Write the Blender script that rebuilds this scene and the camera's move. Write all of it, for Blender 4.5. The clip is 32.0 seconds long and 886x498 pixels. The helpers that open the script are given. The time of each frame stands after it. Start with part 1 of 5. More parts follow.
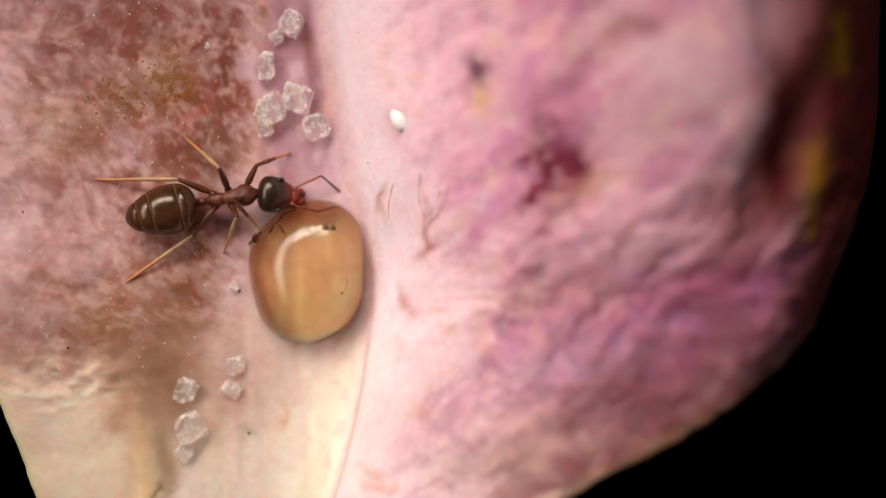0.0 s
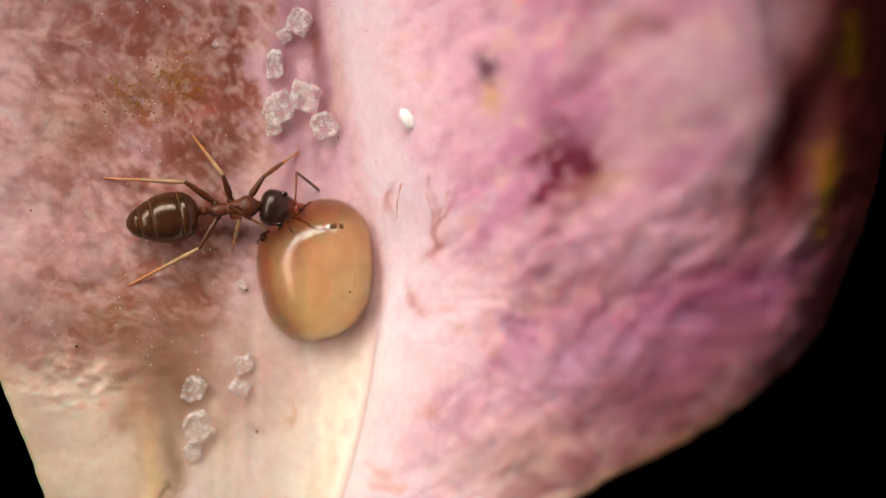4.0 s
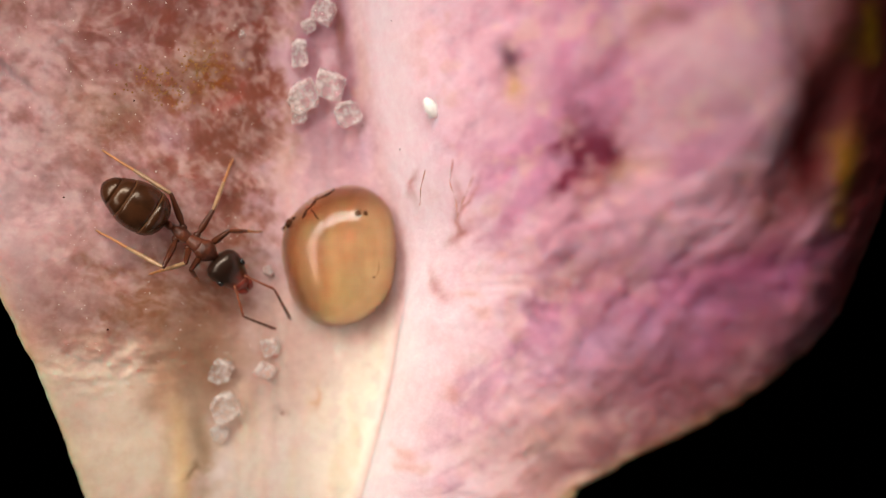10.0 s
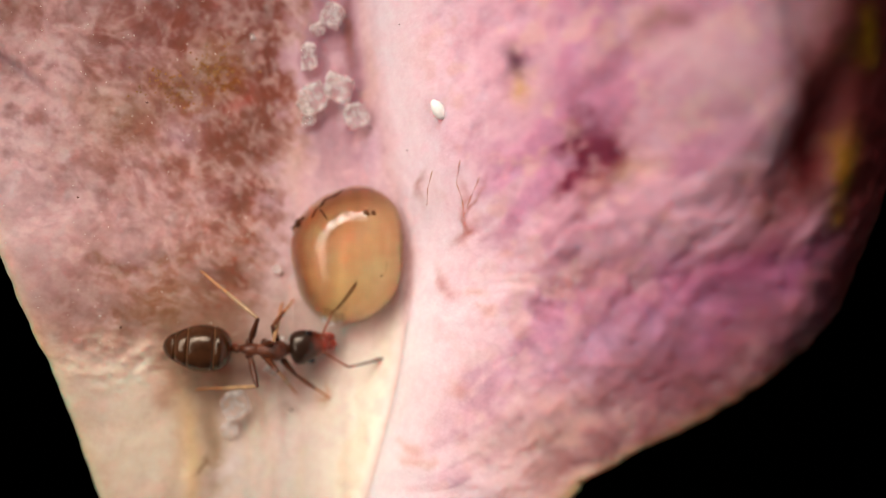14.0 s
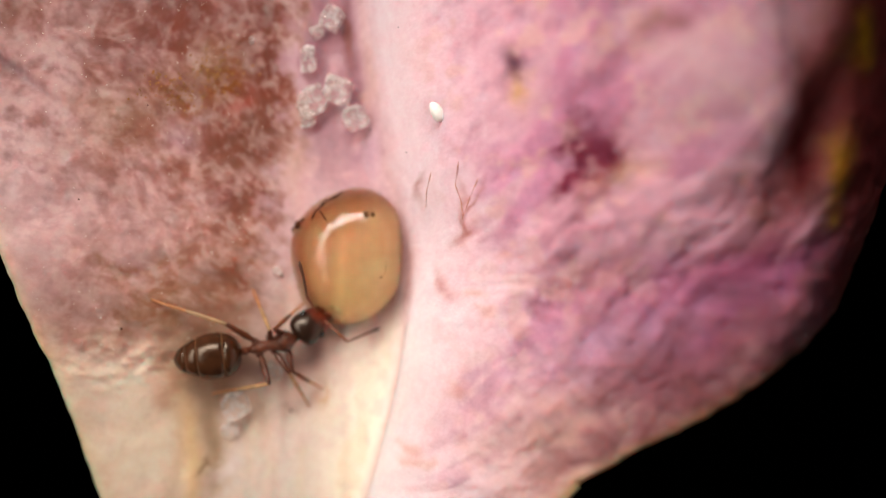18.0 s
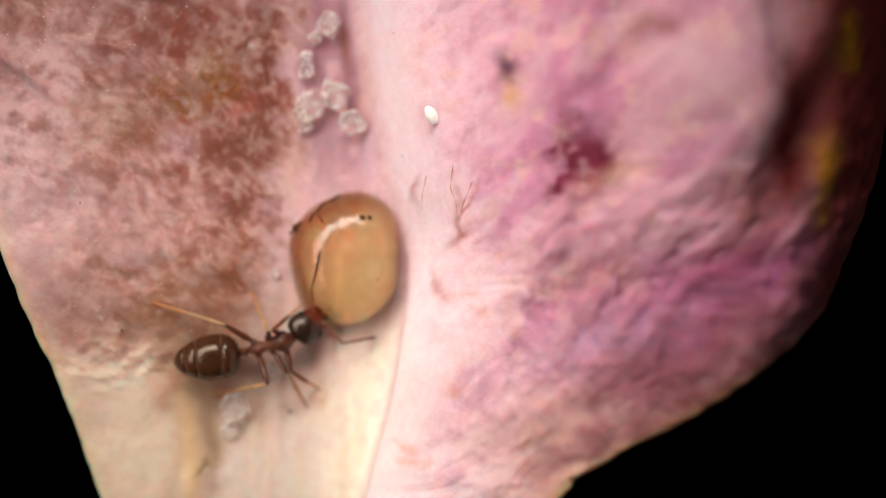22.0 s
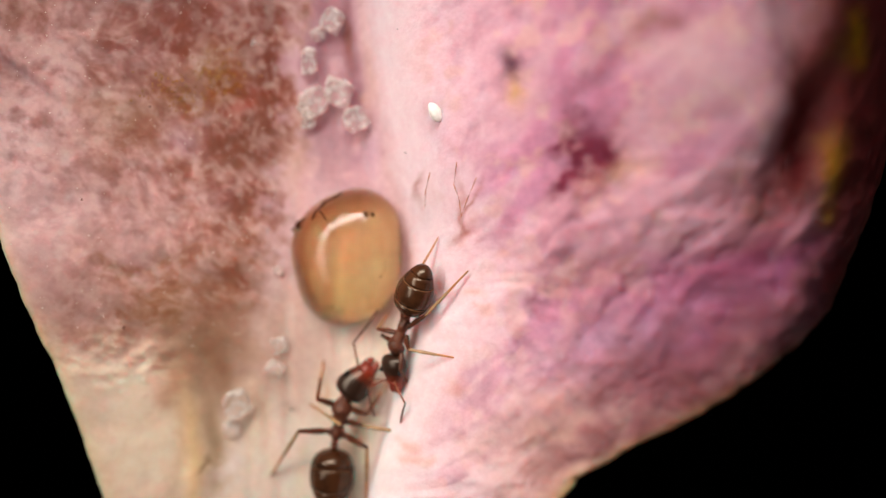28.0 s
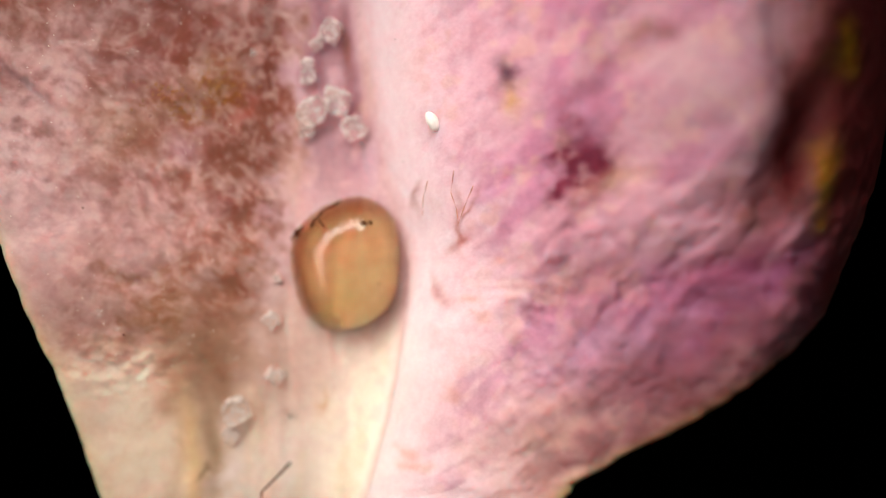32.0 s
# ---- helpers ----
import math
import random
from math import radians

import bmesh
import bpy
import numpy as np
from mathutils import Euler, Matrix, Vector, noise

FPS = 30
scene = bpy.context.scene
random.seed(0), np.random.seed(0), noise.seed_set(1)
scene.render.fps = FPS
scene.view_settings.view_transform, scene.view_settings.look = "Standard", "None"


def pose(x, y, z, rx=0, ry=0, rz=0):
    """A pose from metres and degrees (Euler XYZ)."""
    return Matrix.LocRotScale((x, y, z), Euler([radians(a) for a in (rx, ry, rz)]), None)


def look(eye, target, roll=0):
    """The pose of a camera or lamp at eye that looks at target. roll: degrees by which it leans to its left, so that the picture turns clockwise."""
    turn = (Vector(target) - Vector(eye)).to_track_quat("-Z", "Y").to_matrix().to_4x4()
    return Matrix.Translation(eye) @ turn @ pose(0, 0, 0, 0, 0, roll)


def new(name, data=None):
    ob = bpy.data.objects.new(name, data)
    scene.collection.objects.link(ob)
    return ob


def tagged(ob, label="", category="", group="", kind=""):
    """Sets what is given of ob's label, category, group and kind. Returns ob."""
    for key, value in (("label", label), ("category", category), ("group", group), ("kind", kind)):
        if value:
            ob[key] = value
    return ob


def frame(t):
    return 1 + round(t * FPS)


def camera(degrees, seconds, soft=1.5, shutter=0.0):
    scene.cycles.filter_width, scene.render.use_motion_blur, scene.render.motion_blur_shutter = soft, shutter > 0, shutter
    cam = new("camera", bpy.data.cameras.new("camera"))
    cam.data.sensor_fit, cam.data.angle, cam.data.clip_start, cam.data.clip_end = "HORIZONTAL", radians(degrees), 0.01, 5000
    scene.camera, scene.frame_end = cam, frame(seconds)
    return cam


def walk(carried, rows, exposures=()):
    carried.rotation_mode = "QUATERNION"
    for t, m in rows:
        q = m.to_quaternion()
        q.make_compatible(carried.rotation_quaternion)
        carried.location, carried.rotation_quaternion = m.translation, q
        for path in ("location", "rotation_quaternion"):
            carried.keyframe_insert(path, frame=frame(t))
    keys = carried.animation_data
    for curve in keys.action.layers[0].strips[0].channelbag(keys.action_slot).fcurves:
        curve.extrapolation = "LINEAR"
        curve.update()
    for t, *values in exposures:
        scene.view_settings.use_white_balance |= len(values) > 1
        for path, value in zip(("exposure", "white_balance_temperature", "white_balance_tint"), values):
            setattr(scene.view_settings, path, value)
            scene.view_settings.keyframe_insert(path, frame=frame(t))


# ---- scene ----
MM = 0.001
cam = camera(50, 32.0, soft=1.35)
cam.data.dof.use_dof, cam.data.dof.focus_distance, cam.data.dof.aperture_fstop = True, 0.0198, 36
PATH = [
    (0, pose(0.000409, 0.000069, 0.018460, 0.633, -1.165, -0.159)),
    (0.5, pose(0.000345, 0.000015, 0.018569, 0.843, -1.189, -0.097)),
    (1, pose(0.000373, 0.000064, 0.018424, 0.464, -0.994, -0.065)),
    (1.5, pose(0.000357, 0.000068, 0.018489, 0.581, -0.963, -0.092)),
    (2, pose(0.000387, 0.000090, 0.018546, 0.716, -0.895, -0.115)),
    (2.5, pose(0.000305, 0.000133, 0.018525, 0.539, -1.107, -0.090)),
    (3, pose(0.000362, 0.000126, 0.018448, 0.424, -0.855, -0.103)),
    (3.5, pose(0.000336, 0.000113, 0.018425, 0.462, -0.968, -0.096)),
    (5.5, pose(0.000275, 0.000111, 0.018513, 0.330, -0.837, -0.113)),
    (6, pose(0.000300, 0.000085, 0.018581, 0.382, -0.733, -0.084)),
    (6.5, pose(0.000262, 0.000060, 0.018568, 0.396, -0.765, -0.050)),
    (7, pose(0.000272, 0.000073, 0.018562, 0.315, -0.710, -0.089)),
    (7.5, pose(0.000232, 0.000085, 0.018676, 0.357, -0.659, -0.050)),
    (8, pose(0.000229, 0.000124, 0.018716, 0.203, -0.542, -0.124)),
    (8.5, pose(0.000182, 0.000100, 0.018731, 0.086, -0.495, -0.036)),
    (9, pose(0.000164, 0.000085, 0.018795, 0.094, -0.454, -0.113)),
    (9.5, pose(0.000093, 0.000060, 0.018763, -0.057, -0.336, -0.007)),
    (10, pose(0.000053, 0.000113, 0.018818, -0.395, -0.324, -0.025)),
    (10.5, pose(0.000023, 0.000064, 0.018980, -0.325, -0.157, -0.013)),
    (11, pose(0.000060, 0.000036, 0.019058, -0.143, -0.061, 0.008)),
    (11.5, pose(0.000049, -0.000050, 0.019089, 0.037, -0.121, 0.060)),
    (12, pose(0.000056, -0.000081, 0.019087, 0.072, 0.002, 0.092)),
    (12.5, pose(-0.000004, 0.000020, 0.019112, -0.256, -0.179, 0.034)),
    (13, pose(0.000020, 0.000005, 0.019106, -0.222, -0.030, 0.046)),
    (13.5, pose(0.000038, 0.000031, 0.019130, -0.259, 0.053, 0.076)),
    (14, pose(-0.000018, 0.000010, 0.019198, -0.148, -0.121, 0.022)),
    (14.5, pose(-0.000039, 0.000014, 0.019160, -0.216, -0.208, -0.038)),
    (16.5, pose(0.000030, 0.000005, 0.019233, -0.157, -0.064, -0.023)),
    (17, pose(0.000053, 0.000001, 0.019276, -0.027, 0.014, -0.067)),
    (17.5, pose(0.000028, 0.000016, 0.019263, -0.104, -0.040, -0.027)),
    (18, pose(0.000000, 0.000005, 0.019303, -0.050, -0.132, -0.061)),
    (18.5, pose(0.000011, -0.000024, 0.019283, -0.033, -0.060, 0.002)),
    (19, pose(0.000006, -0.000011, 0.019275, -0.072, -0.052, -0.021)),
    (19.5, pose(-0.000046, -0.000021, 0.019306, 0.018, -0.153, -0.028)),
    (20, pose(0.000009, 0.000000, 0.019327, 0.002, 0.026, -0.001)),
    (20.5, pose(-0.000023, -0.000045, 0.019249, 0.087, -0.031, -0.028)),
    (21, pose(0.000152, 0.000076, 0.019753, 1.287, 0.223, -0.201)),
    (21.5, pose(0.000161, -0.000149, 0.019986, 1.223, -0.054, -0.378)),
    (22, pose(0.000131, -0.000170, 0.019599, 0.548, -0.030, -0.220)),
    (22.5, pose(0.000168, -0.000169, 0.019528, 0.440, 0.178, -0.135)),
    (23, pose(0.000088, -0.000148, 0.019500, 0.298, 0.050, -0.099)),
    (23.5, pose(0.000115, -0.000180, 0.019463, 0.330, 0.085, -0.065)),
    (24, pose(0.000085, -0.000181, 0.019462, 0.359, 0.040, -0.049)),
    (24.5, pose(0.000064, -0.000131, 0.019500, 0.242, -0.012, -0.035)),
    (25, pose(0.000062, -0.000111, 0.019501, 0.181, -0.017, -0.037)),
    (25.5, pose(0.000081, -0.000176, 0.019511, 0.462, 0.065, -0.059)),
    (27.5, pose(0.000082, -0.000168, 0.019518, 0.361, -0.045, -0.093)),
    (28, pose(0.000119, -0.000162, 0.019502, 0.376, 0.132, -0.088)),
    (28.5, pose(0.000148, -0.000154, 0.019483, 0.327, 0.204, -0.073)),
    (29, pose(0.000075, -0.000140, 0.019536, 0.331, -0.000, -0.028)),
    (29.5, pose(0.000129, -0.000192, 0.019517, 0.550, 0.086, -0.076)),
    (30, pose(0.000165, -0.000158, 0.019472, 0.379, 0.107, -0.100)),
    (30.5, pose(0.000097, -0.000140, 0.019487, 0.392, 0.034, -0.044)),
    (31, pose(0.000134, -0.000161, 0.019548, 0.574, 0.138, -0.102)),
    (31.5, pose(0.000147, -0.000194, 0.019604, 0.757, 0.137, -0.120)),
    (32, pose(0.000201, -0.000200, 0.019679, 0.940, 0.203, -0.141)),
]
walk(cam, PATH, [(0, -0.07), (10, -0.07), (22, -0.02), (32, 0.0)])

# ---- light: a dark room, one long lamp to the upper side ----
world = bpy.data.worlds.new("room")
scene.world = world
world.use_nodes = True
bg = world.node_tree.nodes["Background"]
bg.inputs["Color"].default_value = (1.0, 0.93, 0.86, 1)
bg.inputs["Strength"].default_value = 0.075


def strip_lamp(name, eye, target, long_side, short_side, watts, colour, turn=0):
    data = bpy.data.lights.new(name, "AREA")
    data.shape, data.size, data.size_y = "RECTANGLE", long_side, short_side
    data.energy, data.color, data.spread = watts, colour, radians(49)
    lamp = new(name, data)
    lamp.matrix_world = look(eye, target, turn)
    return lamp


# five segments of one ring lamp beside the lens
for turn, watts in ((84, 0.00048), (112, 0.00044), (140, 0.00034), (168, 0.00024), (196, 0.00016)):
    c, s = math.cos(radians(turn)), math.sin(radians(turn))
    strip_lamp("ring_lamp", (-0.002 + 0.021 * c, 0.021 * s, 0.0215), (-0.0012, -0.0016, -0.002), 0.0105, 0.0085, watts, (1.0, 0.905, 0.82))


# ---- materials ----
def lin(r, g, b):
    return tuple((c / 255 / 12.92) if c < 10 else ((c / 255 + 0.055) / 1.055) ** 2.4 for c in (r, g, b))


def material(name):
    m = bpy.data.materials.new(name)
    m.use_nodes = True
    nt = m.node_tree
    return m, nt, nt.nodes["Principled BSDF"]


def node(nt, kind, **values):
    n = nt.nodes.new(kind)
    for k, v in values.items():
        n.inputs[k].default_value = v
    return n


def millimetres(nt, scale=(1, 1, 1)):
    """Object coordinates in millimetres."""
    tc, mp = nt.nodes.new("ShaderNodeTexCoord"), nt.nodes.new("ShaderNodeMapping")
    mp.inputs["Scale"].default_value = [1000 * s for s in scale]
    nt.links.new(tc.outputs["Object"], mp.inputs["Vector"])
    return mp.outputs["Vector"]


def noise_tex(nt, vec, scale, detail=4, rough=0.6, distort=0.0):
    n = node(nt, "ShaderNodeTexNoise", Scale=scale, Detail=detail, Roughness=rough, Distortion=distort)
    nt.links.new(vec, n.inputs["Vector"])
    return n.outputs["Fac"]


def ramp(nt, fac, stops):
    r = nt.nodes.new("ShaderNodeValToRGB")
    els = r.color_ramp.elements
    while len(els) < len(stops):
        els.new(0.5)
    for e, (p, c) in zip(els, stops):
        e.position, e.color = p, (*c, 1)
    nt.links.new(fac, r.inputs["Fac"])
    return r.outputs["Color"]


def mixed(nt, kind, fac, a, b):
    m = nt.nodes.new("ShaderNodeMix")
    m.data_type, m.blend_type = "RGBA", kind
    for sock, v in ((m.inputs[0], fac), (m.inputs[6], a), (m.inputs[7], b)):
        if hasattr(v, "is_linked"):
            nt.links.new(v, sock)
        else:
            sock.default_value = v if isinstance(v, float) else (*v, 1)
    return m.outputs[2]


def bumped(nt, shader, heights):
    """Chain of bumps: (height socket, strength, distance in mm)."""
    last = None
    for h, strength, dist in heights:
        b = node(nt, "ShaderNodeBump", Strength=strength, Distance=dist * MM)
        nt.links.new(h, b.inputs["Height"])
        if last:
            nt.links.new(last, b.inputs["Normal"])
        last = b.outputs["Normal"]
    nt.links.new(last, shader.inputs["Normal"])


def simple(name, colour, rough=0.5, vary=0.25, scale=8.0, bump=0.004, **more):
    m, nt, sh = material(name)
    v = millimetres(nt)
    dark, light = tuple(c * (1 - vary) for c in colour), tuple(min(1, c * (1 + vary)) for c in colour)
    n = noise_tex(nt, v, scale)
    nt.links.new(ramp(nt, n, [(0.3, dark), (0.7, light)]), sh.inputs["Base Color"])
    sh.inputs["Roughness"].default_value = rough
    for k, val in more.items():
        sh.inputs[k.replace("_", " ")].default_value = val
    bumped(nt, sh, [(noise_tex(nt, v, scale * 4), 0.5, bump)])
    return m


def petal_material():
    m, nt, sh = material("petal_tissue")
    v = millimetres(nt)
    pig = nt.nodes.new("ShaderNodeAttribute")
    pig.attribute_name = "pigment_and_shade"
    grain = noise_tex(nt, v, 5.0, 6, 0.62)
    fleck = noise_tex(nt, v, 2.4, 5, 0.65, 0.4)
    col = mixed(nt, "OVERLAY", 0.15, pig.outputs["Color"], ramp(nt, grain, [(0.28, (0.2, 0.2, 0.2)), (0.72, (0.8, 0.8, 0.8))]))
    col = mixed(nt, "SOFT_LIGHT", 0.18, col, ramp(nt, fleck, [(0.3, (0.25, 0.2, 0.22)), (0.7, (0.75, 0.75, 0.75))]))
    nt.links.new(col, sh.inputs["Base Color"])
    sh.inputs["Roughness"].default_value = 0.62
    sh.inputs["Specular IOR Level"].default_value = 0.04
    sh.inputs["Sheen Weight"].default_value = 0.0
    sh.inputs["Sheen Roughness"].default_value = 0.4
    thick = nt.nodes.new("ShaderNodeMath")
    thick.operation = "MULTIPLY"
    thick.inputs[1].default_value = 0.8
    nt.links.new(pig.outputs["Alpha"], thick.inputs[0])
    nt.links.new(thick.outputs[0], sh.inputs["Subsurface Weight"])
    sh.inputs["Subsurface Radius"].default_value = (1.0, 0.27, 0.24)
    sh.inputs["Subsurface Scale"].default_value = 0.55 * MM
    cells = node(nt, "ShaderNodeTexVoronoi", Scale=11.0)
    nt.links.new(v, cells.inputs["Vector"])
    bumped(nt, sh, [(noise_tex(nt, v, 2.6, 5, 0.55, 0.6), 0.20, 0.08), (cells.outputs["Distance"], 0.2, 0.02), (noise_tex(nt, v, 18.0, 3), 0.25, 0.015)])
    return m


def shader(nt, kind, **values):
    n = nt.nodes.new(kind)
    for k, v in values.items():
        sock = n.inputs[k]
        if hasattr(v, "is_linked"):
            nt.links.new(v, sock)
        else:
            sock.default_value = (*v, 1) if isinstance(v, tuple) else v
    return n.outputs["BSDF"]


def blend(nt, fac, a, b):
    m = nt.nodes.new("ShaderNodeMixShader")
    m.inputs[0].default_value = fac
    nt.links.new(a, m.inputs[1])
    nt.links.new(b, m.inputs[2])
    return m.outputs[0]


def nectar_material():
    """Amber syrup: clear, strongly bending, with a faint cloudiness."""
    m, nt, sh = material("amber_nectar")
    streak = noise_tex(nt, millimetres(nt, (1, 0.45, 1)), 2.2, 4, 0.6)
    tint = ramp(nt, streak, [(0.3, (0.97, 0.89, 0.57)), (0.7, (1.0, 0.97, 0.69))])
    swirl = node(nt, "ShaderNodeBump", Strength=0.4, Distance=0.05 * MM)
    nt.links.new(noise_tex(nt, millimetres(nt), 4.5, 3, 0.6), swirl.inputs["Height"])
    # tint that carries the painted shade of the drop's wall
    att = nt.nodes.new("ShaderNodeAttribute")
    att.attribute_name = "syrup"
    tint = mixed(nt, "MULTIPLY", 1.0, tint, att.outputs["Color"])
    clear = shader(nt, "ShaderNodeBsdfTransparent", Color=tint)
    glow = shader(nt, "ShaderNodeBsdfTranslucent", Color=(0.97, 0.86, 0.56))
    bent = shader(nt, "ShaderNodeBsdfRefraction", Color=tint, Roughness=0.0, IOR=1.45)
    body = blend(nt, 0.82, blend(nt, 0.08, clear, glow), bent)
    gloss = shader(nt, "ShaderNodeBsdfGlossy", Color=(0.93, 0.98, 1.0), Roughness=0.08)
    nt.links.new(swirl.outputs["Normal"], gloss.node.inputs["Normal"])
    lay = nt.nodes.new("ShaderNodeFresnel")
    lay.inputs["IOR"].default_value = 1.45
    top = nt.nodes.new("ShaderNodeMixShader")
    for a, b in zip((lay.outputs[0], body, gloss), top.inputs):
        nt.links.new(a, b)
    nt.links.new(top.outputs[0], nt.nodes["Material Output"].inputs["Surface"])
    return m


def sugar_material(name, share):
    """Sugar: clear, with a share of it frosted white."""
    m, nt, sh = material(name)
    v = millimetres(nt)
    n = noise_tex(nt, v, 6.0, 5, 0.7)
    sh.inputs["Base Color"].default_value = (0.98, 0.96, 0.93, 1)
    sh.inputs["Roughness"].default_value = 0.05
    sh.inputs["IOR"].default_value = 1.5
    sh.inputs["Transmission Weight"].default_value = 0.95
    bumped(nt, sh, [(n, 0.4, 0.04), (noise_tex(nt, v, 18.0, 3), 0.3, 0.010)])
    clear = shader(nt, "ShaderNodeBsdfTransparent", Color=(0.99, 0.97, 0.95))
    milk = shader(nt, "ShaderNodeBsdfTranslucent", Color=(0.98, 0.95, 0.91))
    white = shader(nt, "ShaderNodeBsdfDiffuse", Color=(0.97, 0.94, 0.90))
    cloud = nt.nodes.new("ShaderNodeMixShader")
    low, high = (share * 0.25,) * 3, (min(1.0, share * 2.0),) * 3
    nt.links.new(ramp(nt, noise_tex(nt, v, 5.0, 4, 0.65), [(0.36, low), (0.64, high)]), cloud.inputs[0])
    nt.links.new(clear, cloud.inputs[1])
    nt.links.new(blend(nt, 0.7, milk, white), cloud.inputs[2])
    body = blend(nt, 0.30, cloud.outputs[0], sh.outputs[0])
    nt.links.new(body, nt.nodes["Material Output"].inputs["Surface"])
    return m


PETAL = petal_material()
NECTAR = nectar_material()
SUGAR = sugar_material("clear_sugar", 0.34)
BRIGHT_EDGE = sugar_material("bright_edge_sugar", 0.72)
GRAIN = simple("white_grain", (0.86, 0.83, 0.78), 0.3, 0.1, 6.0, 0.02)
CLOTH = simple("black_cloth", (0.0006, 0.0005, 0.0005), 1.0, scale=0.5, bump=0.05, Specular_IOR_Level=0.0)
SHELL = simple("dark_brown_shell", (0.040, 0.0135, 0.0046), 0.22, 0.5, 2.2, 0.004, Specular_IOR_Level=0.45, Specular_Tint=(1.0, 0.86, 0.70, 1))
RIM = simple("amber_segment_rim", (0.12, 0.050, 0.018), 0.5, 0.3, 9.0, Specular_IOR_Level=0.25)
THORAX = simple("red_brown_shell", (0.088, 0.023, 0.0085), 0.30, 0.7, 5.0, 0.05, Specular_IOR_Level=0.38)


def head_material():
    """Black-brown at the back, turning red towards the jaws."""
    m, nt, sh = material("black_brown_to_red_shell")
    v = millimetres(nt)
    parts = nt.nodes.new("ShaderNodeSeparateXYZ")
    nt.links.new(v, parts.inputs[0])
    n = noise_tex(nt, v, 6.0)
    along = nt.nodes.new("ShaderNodeMath")
    along.operation = "MULTIPLY_ADD"
    along.inputs[1].default_value = 0.25
    nt.links.new(n, along.inputs[0])
    nt.links.new(parts.outputs[0], along.inputs[2])
    nt.links.new(ramp(nt, along.outputs[0], [(0.0, (0.018, 0.008, 0.0045)), (0.62, (0.018, 0.007, 0.0038)), (0.92, (0.19, 0.024, 0.008))]), sh.inputs["Base Color"])
    sh.inputs["Roughness"].default_value = 0.28
    sh.inputs["Specular IOR Level"].default_value = 0.5
    sh.inputs["Specular Tint"].default_value = (1.0, 0.88, 0.76, 1)
    bumped(nt, sh, [(noise_tex(nt, v, 24.0), 0.5, 0.006)])
    return m


HEADMAT = head_material()
JAW = simple("red_jaw", (0.20, 0.022, 0.008), 0.34, 0.3, 8.0)
EYE = simple("eye", (0.004, 0.003, 0.003), 0.2, 0.1)
FEMUR = simple("brown_leg", (0.062, 0.017, 0.006), 0.34, 0.4, 6.0, Specular_IOR_Level=0.28)
SHIN = simple("tan_leg", (0.31, 0.18, 0.085), 0.4, 0.35, 5.0)
BROWN_SHIN = simple("brown_shin", (0.115, 0.036, 0.012), 0.4, 0.35, 6.0, Specular_IOR_Level=0.3)
FOOT = simple("orange_foot", (0.42, 0.17, 0.055), 0.45, 0.3, 6.0)
FEELER = simple("red_feeler", (0.19, 0.048, 0.016), 0.4, 0.35, 6.0)
FEELER_TIP = simple("dark_feeler", (0.095, 0.036, 0.018), 0.5, 0.3, 10.0)
AMBER_BROWN = simple("amber_brown", (0.38, 0.20, 0.10), 0.4, 0.5, 6.0)
DIRT = simple("dark_dirt", (0.065, 0.020, 0.008), 0.8, 0.5, 12.0, Specular_IOR_Level=0.1)
FIBRE = simple("rust_fibre", (0.50, 0.20, 0.12), 0.6, 0.4, 5.0)
OCHRE = simple("ochre_pollen", (0.30, 0.125, 0.024), 0.7, 0.5, 9.0)
DUST = simple("pale_dust", (0.75, 0.66, 0.58), 0.6, 0.2, 9.0)


# ---- the petal sheet ----
def hashed(ix, iy, seed):
    h = (ix * 374761393 + iy * 668265263 + seed * 974634541) & 0x7FFFFFFF
    h = ((h ^ (h >> 13)) * 1274126177) & 0x7FFFFFFF
    return ((h ^ (h >> 16)) & 0xFFFF) / 65535.0


def grain2(x, y, seed):
    """Smooth noise, 0 to 1, over arrays."""
    x, y = np.asarray(x, float), np.asarray(y, float)
    ix, iy = np.floor(x).astype(np.int64), np.floor(y).astype(np.int64)
    u, v = x - ix, y - iy
    u, v = u * u * u * (u * (u * 6 - 15) + 10), v * v * v * (v * (v * 6 - 15) + 10)
    a, b = hashed(ix, iy, seed), hashed(ix + 1, iy, seed)
    c, d = hashed(ix, iy + 1, seed), hashed(ix + 1, iy + 1, seed)
    return (a + (b - a) * u) * (1 - v) + (c + (d - c) * u) * v


def fbm(x, y, seed, octaves=4, gain=0.5):
    total, amp, norm = 0.0, 1.0, 0.0
    for k in range(octaves):
        c, s = math.cos(0.6 + 0.9 * k), math.sin(0.6 + 0.9 * k)
        total = total + amp * grain2((x * c + y * s) * 2 ** k + 17.3 * k, (y * c - x * s) * 2 ** k - 9.1 * k, seed + k)
        norm, amp = norm + amp, amp * gain
    return total / norm


def soft(d, s):
    return s * np.logaddexp(0, d / s)


def step(a, b, x):
    t = np.clip((x - a) / (b - a), 0, 1)
    return t * t * (3 - 2 * t)


def blob(x, y, cx, cy, rx, ry, turn=0.0):
    c, s = math.cos(math.radians(turn)), math.sin(math.radians(turn))
    u, v = ((x - cx) * c + (y - cy) * s) / rx, (-(x - cx) * s + (y - cy) * c) / ry
    return np.exp(-(u * u + v * v))


def fold_foot(y):
    return sum(np.interp(y + k, (-8, -5.6, -3.0, -0.2, 1.8, 5.6, 9), (-2.3, -1.7, -1.0, -0.65, -1.3, -1.9, -2.2)) for k in (-0.9, -0.6, -0.3, 0.0, 0.3, 0.6, 0.9)) / 7


